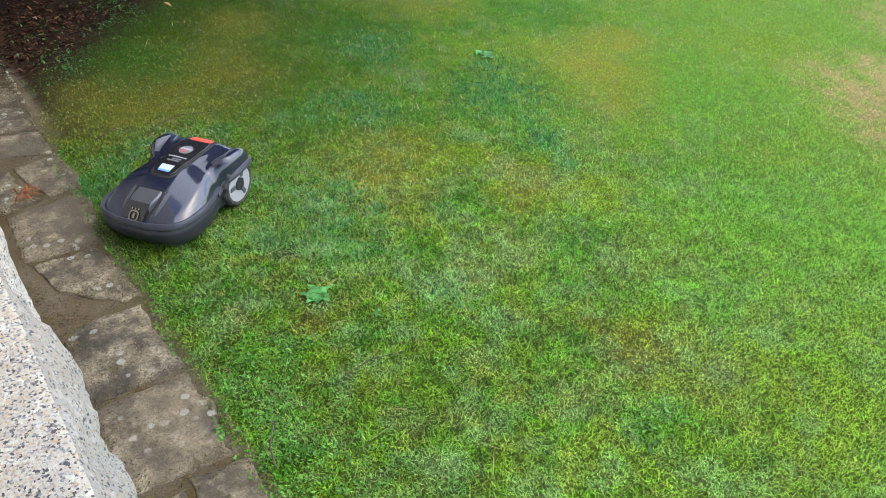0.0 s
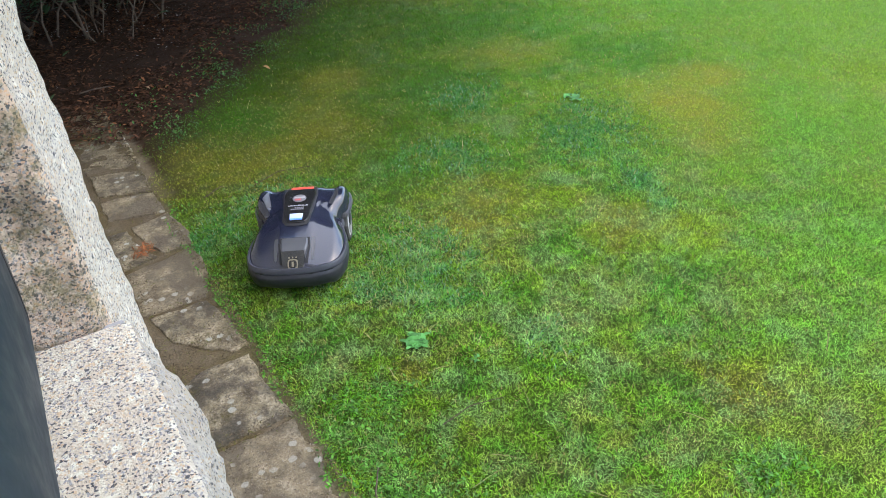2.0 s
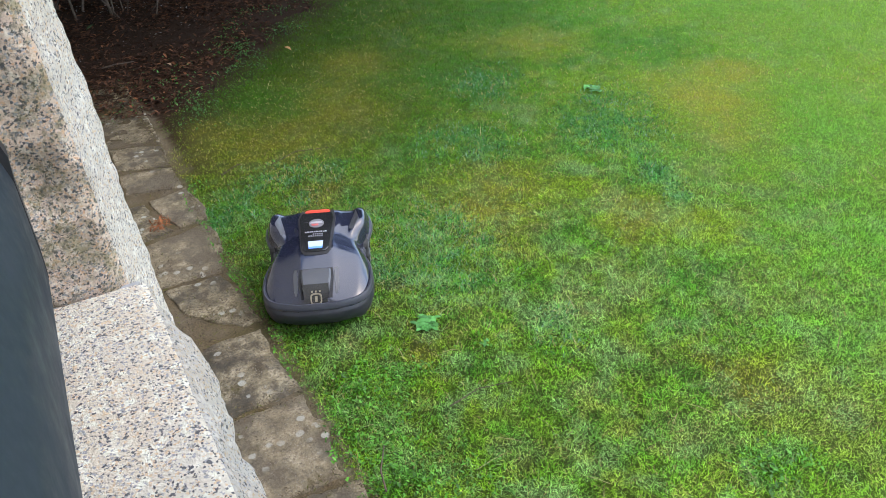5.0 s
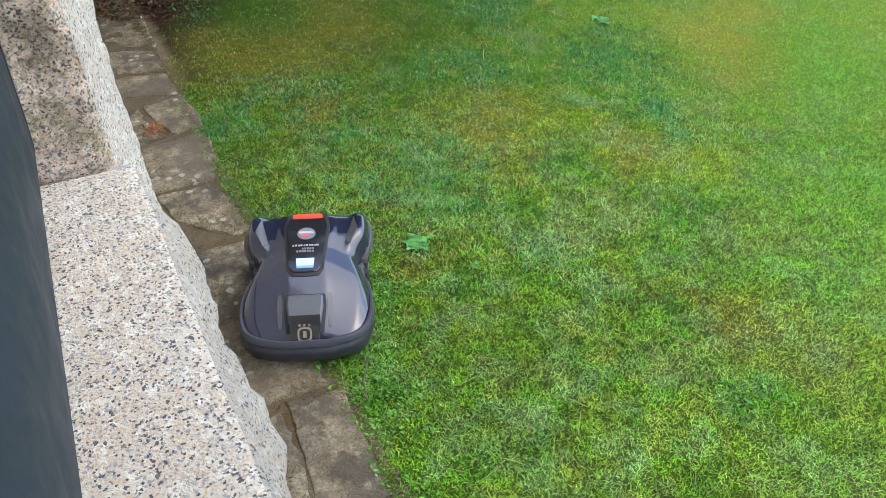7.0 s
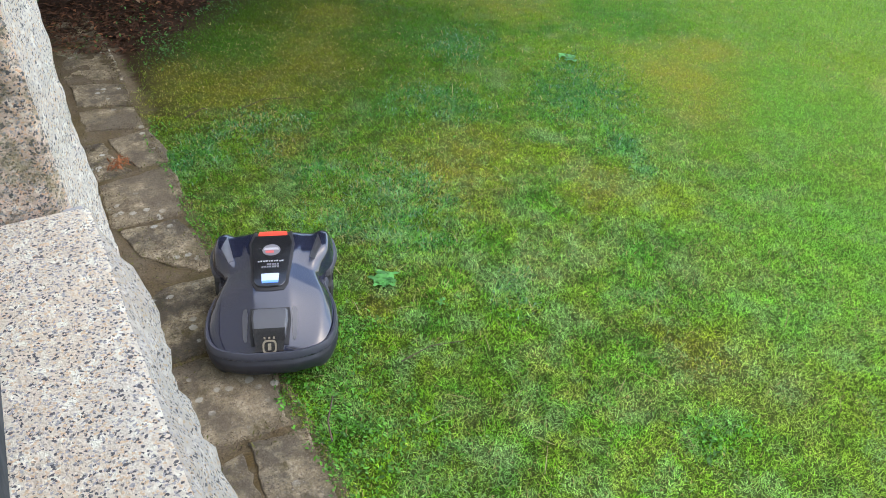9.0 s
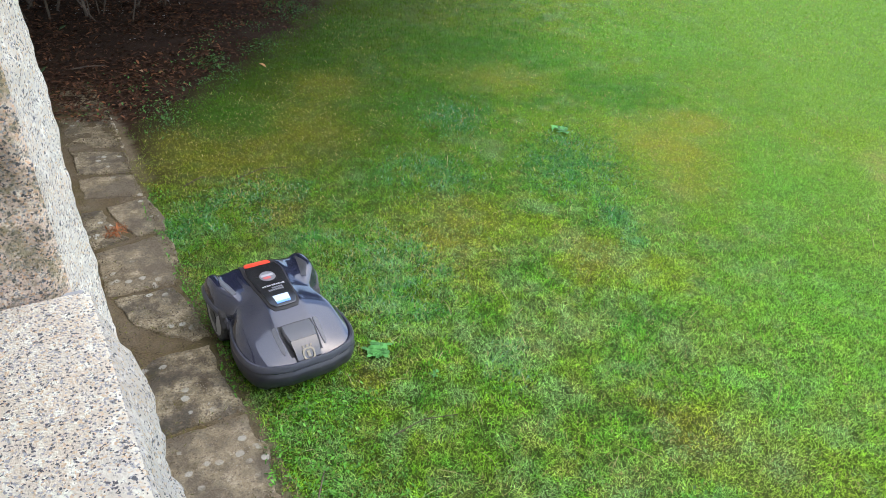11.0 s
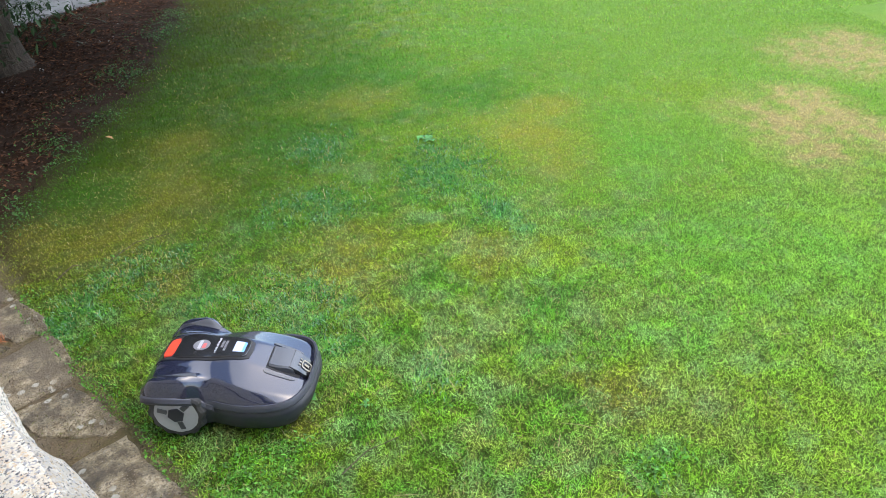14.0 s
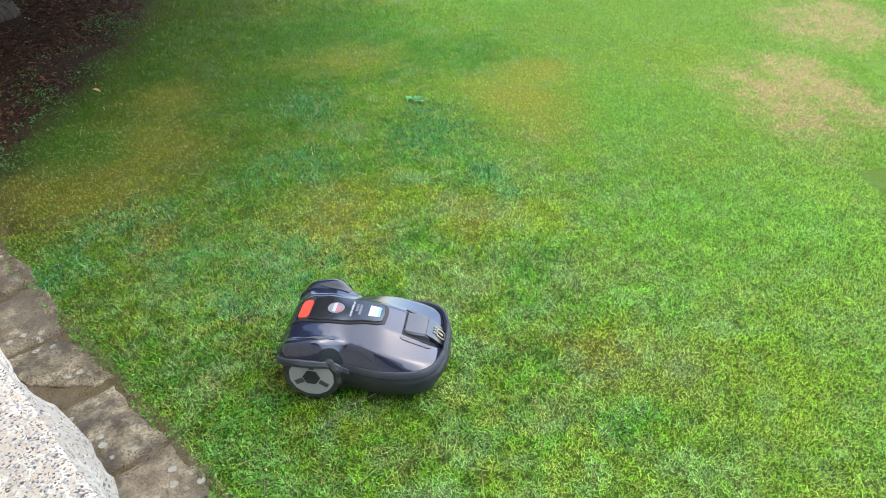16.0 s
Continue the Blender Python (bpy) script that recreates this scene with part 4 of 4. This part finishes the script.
# ---- robot mower: x ahead, y to its left, z up, origin on the ground ----
def eased(x, xs, ys, reach):
    """Interpolation with rounded corners."""
    return float(np.mean(np.interp(x + np.linspace(-reach, reach, 9), xs, ys)))


def top_height(x):
    return float(eased(x, [-0.27, -0.25, -0.22, -0.15, 0.0, 0.06, 0.10, 0.15, 0.20, 0.24, 0.265, 0.28], [0.175, 0.212, 0.229, 0.236, 0.229, 0.219, 0.204, 0.182, 0.158, 0.135, 0.115, 0.095], 0.022))


def half_width(x):
    return float(eased(x, [-0.27, -0.262, -0.24, -0.20, -0.15, -0.11, -0.09, -0.07, -0.05, -0.02, 0.02, 0.06, 0.10, 0.15, 0.19, 0.22, 0.245, 0.262, 0.274, 0.28],
                           [0.172, 0.186, 0.198, 0.205, 0.205, 0.196, 0.183, 0.170, 0.168, 0.176, 0.190, 0.199, 0.202, 0.201, 0.194, 0.182, 0.162, 0.135, 0.096, 0.05], 0.009))


def base_height(x):
    return float(np.interp(x, [-0.28, -0.10, -0.06, 0.0], [0.158, 0.155, 0.125, 0.112]))


def shell_z(x, y):
    """Height of the shell's upper face: a centre spine, shoulders that fall to the rim, and a valley before each wheel cover."""
    w, h, zb = half_width(x), top_height(x), base_height(x)
    q = min(1.0, abs(y) / w)
    front = eased(q, [0, 0.30, 0.38, 0.80, 0.93, 1.0, 1.1], [1.0, 0.99, 0.93, 0.68, 0.36, 0.0, -0.2], 0.035)
    rear = eased(q, [0, 0.40, 0.48, 0.68, 0.78, 0.90, 0.97, 1.0, 1.1], [1.0, 0.99, 0.90, 0.84, 1.04, 0.98, 0.60, 0.0, -0.6], 0.035)
    k = float(np.interp(x, [-0.12, -0.04], [0, 1]))
    return zb + (h - zb) * float(front * k + rear * (1 - k))


def skin(name, pts, mat, parent, lift=0.004, thick=0.006, label="", inset=0.12):
    """A plate that lies on the shell, inside an outline of (x, y)."""
    cx, cy = sum(p[0] for p in pts) / len(pts), sum(p[1] for p in pts) / len(pts)
    fine = []
    for a, b in zip(pts, pts[1:] + pts[:1]):
        n = max(1, int(math.hypot(b[0] - a[0], b[1] - a[1]) / 0.012))
        fine += [(a[0] + (b[0] - a[0]) * i / n, a[1] + (b[1] - a[1]) * i / n) for i in range(n)]
    rings = []
    for s, dz in ((1.0, -thick), (1.0, lift - 0.0015), (0.985, lift), (0.7, lift), (0.35, lift), (0.08, lift)):
        rings.append([(cx + (x - cx) * s, cy + (y - cy) * s, shell_z(cx + (x - cx) * s, cy + (y - cy) * s) + dz) for x, y in fine])
    return part(name, lofted(rings), mat, parent, label)


def rounded(pts, r=0.25):
    """Cuts the corners of an outline twice."""
    for _ in range(3):
        out = []
        for a, b in zip(pts, pts[1:] + pts[:1]):
            out += [(a[0] + (b[0] - a[0]) * r, a[1] + (b[1] - a[1]) * r), (b[0] - (b[0] - a[0]) * r, b[1] - (b[1] - a[1]) * r)]
        pts = out
    return pts


def build_mower():
    mower = tagged(new("robot_mower"), "dark grey robot lawn mower with a red stop button", "lawn mower")
    # bonnet: lofted over the length
    xs = np.concatenate([np.linspace(-0.27, -0.2, 12), np.linspace(-0.19, 0.2, 48), np.linspace(0.206, 0.28, 20)])
    rings = []
    for x in xs:
        w = half_width(x)
        top = [(x, w * q, shell_z(x, w * q)) for q in np.concatenate([np.linspace(-1, -0.85, 7), np.linspace(-0.82, 0.82, 47), np.linspace(0.85, 1, 7)])]
        rings.append(top + [(x, w * 0.97, base_height(x) - 0.012), (x, -w * 0.97, base_height(x) - 0.012)])
    part("bonnet", lofted(rings), M_BONNET, mower, "glossy dark grey bonnet", crease=24)
    # bumper skirt round the front and sides
    xs2 = np.linspace(-0.085, 0.28, 34)
    side = [(x, half_width(x)) for x in xs2]
    loop = side + [(x, -y) for x, y in reversed(side)]
    rings = []
    for z, k, ins in ((0.026, 0.87, 0.020), (0.031, 0.93, 0.012), (0.046, 0.975, 0.006), (0.072, 1.01, -0.001), (0.092, 1.018, -0.004), (0.100, 1.012, -0.003), (0.106, 1.0, -0.001), (0.112, 0.995, 0.001), (0.116, 0.96, 0.01)):
        rings.append([(0.09 + (x - 0.09) * (k if x > 0.09 else 1.0) - (ins if x > 0.25 else 0), y * k, z) for x, y in loop])
    part("bumper", lofted(rings), M_SKIRT, mower, "matt charcoal bumper skirt")
    # raised line above the bumper
    rings = []
    for z, k in ((0.108, 0.99), (0.114, 1.012), (0.128, 1.008), (0.137, 0.985), (0.136, 0.955), (0.112, 0.90)):
        rings.append([(0.09 + (x - 0.09) * (k if x > 0.09 else 1.0), y * k, z) for x, y in loop])
    part("bumper_lip", lofted(rings), M_TRIM, mower, "grey raised lip")
    # under-body
    part("chassis", box_bm(-0.24, 0.2, -0.10, 0.10, 0.035, 0.12, 0.02), M_TYRE, mower, "black under-body")
    for s in (-1, 1):
        # grey rim of the cover
        rings = []
        for x, z in ((-0.272, 0.138), (-0.266, 0.146), (-0.245, 0.151), (-0.19, 0.154), (-0.14, 0.150), (-0.10, 0.138), (-0.075, 0.120), (-0.055, 0.100), (-0.03, 0.095)):
            w = half_width(x)
            rings.append([(x, s * (w - 0.06), z), (x, s * (w + 0.004), z), (x, s * (w + 0.008), z + 0.012), (x, s * (w + 0.003), z + 0.026), (x, s * (w - 0.012), z + 0.031), (x, s * (w - 0.06), z + 0.020)])
        part("cover_rim", lofted(rings), M_TRIM, mower, "grey rim over the wheel")
        # glossy inlay on the cover's inner slope, its grey paler for the light it reflects
        skin("cover_inlay", [(-0.205, s * 0.150), (-0.125, s * 0.163), (-0.075, s * 0.138), (-0.085, s * 0.122), (-0.13, s * 0.132)], M_HATCH, mower, lift=0.003, label="glossy grey inlay")
        # swivel wheel under the nose
        bm = cyl_bm(0.030, 0.022, 20)
        bmesh.ops.translate(bm, verts=bm.verts, vec=(0.17, s * 0.10, 0.030))
        part("front_wheel", bm, M_TYRE, mower, "small black swivel wheel")
        # scoops beside the hatch
        pts = [(0.126, s * 0.066), (0.132, s * 0.084), (0.222, s * 0.080), (0.232, s * 0.068)]
        skin("scoop", rounded(pts, 0.2), M_HATCH, mower, lift=0.003, label="shallow glossy scoop")
    # rear apron
    part("rear_apron", box_bm(-0.268, -0.22, -0.115, 0.115, 0.05, 0.13, 0.012), M_SKIRT, mower)
    # console
    rim = [(-0.255, 0.058), (-0.255, -0.058), (-0.20, -0.066), (-0.14, -0.074), (0.052, -0.056), (0.074, -0.042), (0.078, 0.0), (0.074, 0.042), (0.052, 0.056), (-0.14, 0.074), (-0.20, 0.066)]
    skin("console_rim", rim, M_RUBBER, mower, lift=0.004, label="black groove round the console")
    plate = [(-0.185, 0.057), (-0.185, -0.057), (-0.14, -0.066), (0.047, -0.049), (0.064, -0.036), (0.067, 0.0), (0.064, 0.036), (0.047, 0.049), (-0.14, 0.066)]
    console = skin("console", plate, M_DARK, mower, lift=0.009, label="glossy black control panel")
    skin("stop_button", rounded([(-0.228, 0.046), (-0.228, -0.046), (-0.188, -0.050), (-0.188, 0.050)], 0.15), M_RED, mower, lift=0.006, label="orange-red stop button")
    disc = [(-0.100 + 0.029 * math.cos(k * 0.2618), 0.029 * math.sin(k * 0.2618)) for k in range(24)]
    skin("badge", disc, M_GREYPRINT, mower, lift=0.0105, thick=0, label="round printed badge")
    skin("badge_print", [(-0.110, 0.022), (-0.110, -0.022), (-0.099, -0.024), (-0.099, 0.024)], M_WHITE, mower, lift=0.0115, thick=0)
    skin("badge_print", [(-0.095, 0.008), (-0.095, -0.02), (-0.083, -0.016), (-0.083, 0.008)], M_REDPRINT, mower, lift=0.0115, thick=0)
    for i, (lo, wide) in enumerate(((0, 0.0072), (0.003, 0.0052), (0, 0.0058), (0.001, 0.0050), (0, 0.0060), (0.002, 0.0046), (0, 0.0062), (0.001, 0.0052), (0, 0.0056), (0.002, 0.0054))):
        y = 0.040 - i * 0.0084
        skin("print_bar", [(-0.047 + lo, y), (-0.047 + lo, y - wide), (-0.040, y - wide), (-0.040, y)], M_WHITE, mower, lift=0.0105, thick=0)
    for x0, i0, n in ((-0.031, 0, 5), (-0.019, 0, 7)):
        for i in range(n):
            y = 0.026 - i * 0.008
            skin("print_bar", [(x0, y), (x0, y - 0.006), (x0 + 0.008, y - 0.006), (x0 + 0.008, y)], M_GREYPRINT, mower, lift=0.0105, thick=0)
    skin("display", [(0.016, 0.028), (0.016, -0.028), (0.046, -0.026), (0.046, 0.026)], M_SCREEN, mower, lift=0.0105, thick=0, label="lit pale display")
    skin("display_bar", [(0.046, 0.026), (0.046, -0.026), (0.054, -0.025), (0.054, 0.025)], M_SCREENBLUE, mower, lift=0.0105, thick=0, label="blue strip of the display")
    # hatch with its front face and emblem
    groove = [(0.132, 0.060), (0.132, -0.060), (0.165, -0.064), (0.240, -0.056), (0.240, 0.056), (0.165, 0.064)]
    skin("hatch_groove", groove, M_RUBBER, mower, lift=0.0015)
    def zt(x):
        return float(np.interp(x, [0.12, 0.15, 0.21, 0.235], [0.200, 0.194, 0.178, 0.168]))
    rings = []
    for x, w, dz in ((0.138, 0.050, -0.004), (0.142, 0.053, 0.0), (0.17, 0.055, 0.0), (0.212, 0.049, 0.0), (0.222, 0.046, -0.006)):
        rings.append([(x, -w, zt(x) - 0.05), (x, -w, zt(x) - 0.006 + dz), (x, -w + 0.006, zt(x) + dz), (x, w - 0.006, zt(x) + dz), (x, w, zt(x) - 0.006 + dz), (x, w, zt(x) - 0.05)])
    part("hatch", lofted(rings), M_HATCH, mower, "satin grey charging hatch")
    rings = []
    for z, x, w in ((0.178, 0.212, 0.046), (0.160, 0.236, 0.045), (0.125, 0.268, 0.040), (0.112, 0.272, 0.036)):
        rings.append([(x - 0.05, -w, z - 0.01), (x, -w, z), (x, w, z), (x - 0.05, w, z - 0.01)])
    part("nose_plate", lofted(rings), M_DARK, mower, "black nose plate")
    # emblem: a rounded ring with three ticks and two bars
    def on_nose(a, b):
        """Point of the nose plate: a across, b up the slope from its middle."""
        return Vector((0.2535 - b * 0.68 + 0.0022, a, 0.1415 + b * 0.735 + 0.0022))
    bm = bmesh.new()
    ring = [(0.021 * math.copysign(abs(math.cos(t)) ** 0.6, math.cos(t)), 0.021 * math.copysign(abs(math.sin(t)) ** 0.6, math.sin(t))) for t in np.linspace(0, 2 * math.pi, 24, endpoint=False)]
    outer, inner = [bm.verts.new(on_nose(a, b)) for a, b in ring], [bm.verts.new(on_nose(a * 0.74, b * 0.74)) for a, b in ring]
    for i in range(24):
        j = (i + 1) % 24
        bm.faces.new((outer[i], outer[j], inner[j], inner[i]))
    for a0, a1, b0, b1 in ((-0.017, -0.011, 0.023, 0.030), (-0.003, 0.003, 0.023, 0.030), (0.011, 0.017, 0.023, 0.030), (-0.005, 0.005, -0.010, 0.010)):
        bm.faces.new([bm.verts.new(on_nose(a, b)) for a, b in ((a0, b0), (a1, b0), (a1, b1), (a0, b1))])
    part("emblem", bm, M_BEIGE, mower, "tan metal emblem")
    # drive wheels
    wheels = []
    for s in (1, -1):
        wheel = place("wheel", None, mower)
        wheel.location = (-0.158, s * 0.168, 0.097)
        prof = [(0.066, -0.022), (0.084, -0.024), (0.092, -0.018), (0.095, -0.008), (0.095, 0.008), (0.092, 0.018), (0.084, 0.024), (0.066, 0.022)]
        bm = bmesh.new()
        n = 48
        rows = [[bm.verts.new(((r + (0.006 if (k // 2) % 2 and r > 0.08 else 0)) * math.cos(6.2832 * k / n), y, (r + (0.006 if (k // 2) % 2 and r > 0.08 else 0)) * math.sin(6.2832 * k / n))) for r, y in prof] for k in range(n)]
        for k in range(n):
            a, b = rows[k], rows[(k + 1) % n]
            for j in range(len(prof)):
                jj = (j + 1) % len(prof)
                bm.faces.new((a[j], a[jj], b[jj], b[j]))
        part("tyre", bm, M_TYRE, wheel, "black lugged rubber tyre", smooth=False)
        bm = cyl_bm(0.076, 0.046, 40)
        part("rim", bm, M_RIM, wheel, "light grey wheel disc")
        for k in range(3):
            a = k * 2.0944
            bm = box_bm(0.030, 0.066, s * 0.022 - 0.003, s * 0.022 + 0.004, -0.011, 0.011, 0.003, 1)
            bmesh.ops.rotate(bm, verts=bm.verts, matrix=Matrix.Rotation(a, 3, "Y"))
            part("spoke_recess", bm, M_HATCH, wheel)
        bm = cyl_bm(0.030, 0.054, 6)
        part("hub", bm, M_SKIRT, wheel, "dark grey hub")
        wheels.append(wheel)
    return mower, wheels


# t, x, y, heading in degrees
DRIVE = [
    (0, -0.650, 2.810, -109.4), (0.5, -0.636, 2.852, -108.4), (1, -0.634, 2.855, -108.0), (1.5, -0.621, 2.852, -102.6), (2, -0.566, 2.853, -82.6),
    (2.5, -0.551, 2.864, -77.4), (3, -0.551, 2.862, -77.2), (3.5, -0.545, 2.835, -77.1), (4.5, -0.492, 2.630, -77.0), (5.5, -0.417, 2.339, -76.6), (6, -0.370, 2.167, -75.6), (6.5, -0.326, 1.997, -75.6),
    (7, -0.296, 1.898, -75.4), (7.5, -0.291, 1.874, -74.8), (8, -0.292, 1.873, -74.6), (8.5, -0.299, 1.904, -74.8), (9, -0.328, 2.002, -74.8), (9.5, -0.357, 2.129, -74.4),
    (10, -0.382, 2.226, -74.4), (10.2, -0.388, 2.238, -74.0), (10.7, -0.385, 2.262, -62.0), (11.3, -0.345, 2.30, -38.0), (11.9, -0.300, 2.336, -17.0), (12.3, -0.290, 2.346, -11.2), (12.5, -0.290, 2.352, -10.2), (13, -0.291, 2.351, -10.2),
    (13.5, -0.283, 2.351, -10.8), (14, -0.235, 2.344, -10.8), (14.5, -0.155, 2.320, -11.4), (15, -0.041, 2.288, -12.0), (15.5, 0.118, 2.243, -13.2), (16, 0.282, 2.194, -13.6),
]

build_tree()
build_shrub()
build_far_wall()
build_loose()
mower, wheels = build_mower()
build_bed()
build_weeds()
build_grass()


def motions():
    walk(mower, [(t, pose(x, y, -0.002, 0, 0, h)) for t, x, y, h in DRIVE])
    ts = np.arange(0, 16.01, 0.25)
    tt, xx, yy, hh = (np.array(c, float) for c in zip(*DRIVE))
    x, y, h = np.interp(ts, tt, xx), np.interp(ts, tt, yy), np.radians(np.interp(ts, tt, hh))
    for wheel, s in zip(wheels, (1, -1)):
        px, py = x - 0.158 * np.cos(h) - s * 0.168 * np.sin(h), y - 0.158 * np.sin(h) + s * 0.168 * np.cos(h)
        roll = np.concatenate([[0], np.cumsum(np.diff(px) * np.cos(h[:-1]) + np.diff(py) * np.sin(h[:-1]))]) / 0.096
        walk(wheel, [(float(t), pose(-0.158, s * 0.168, 0.097, 0, math.degrees(a), 0)) for t, a in zip(ts, roll)])


motions()
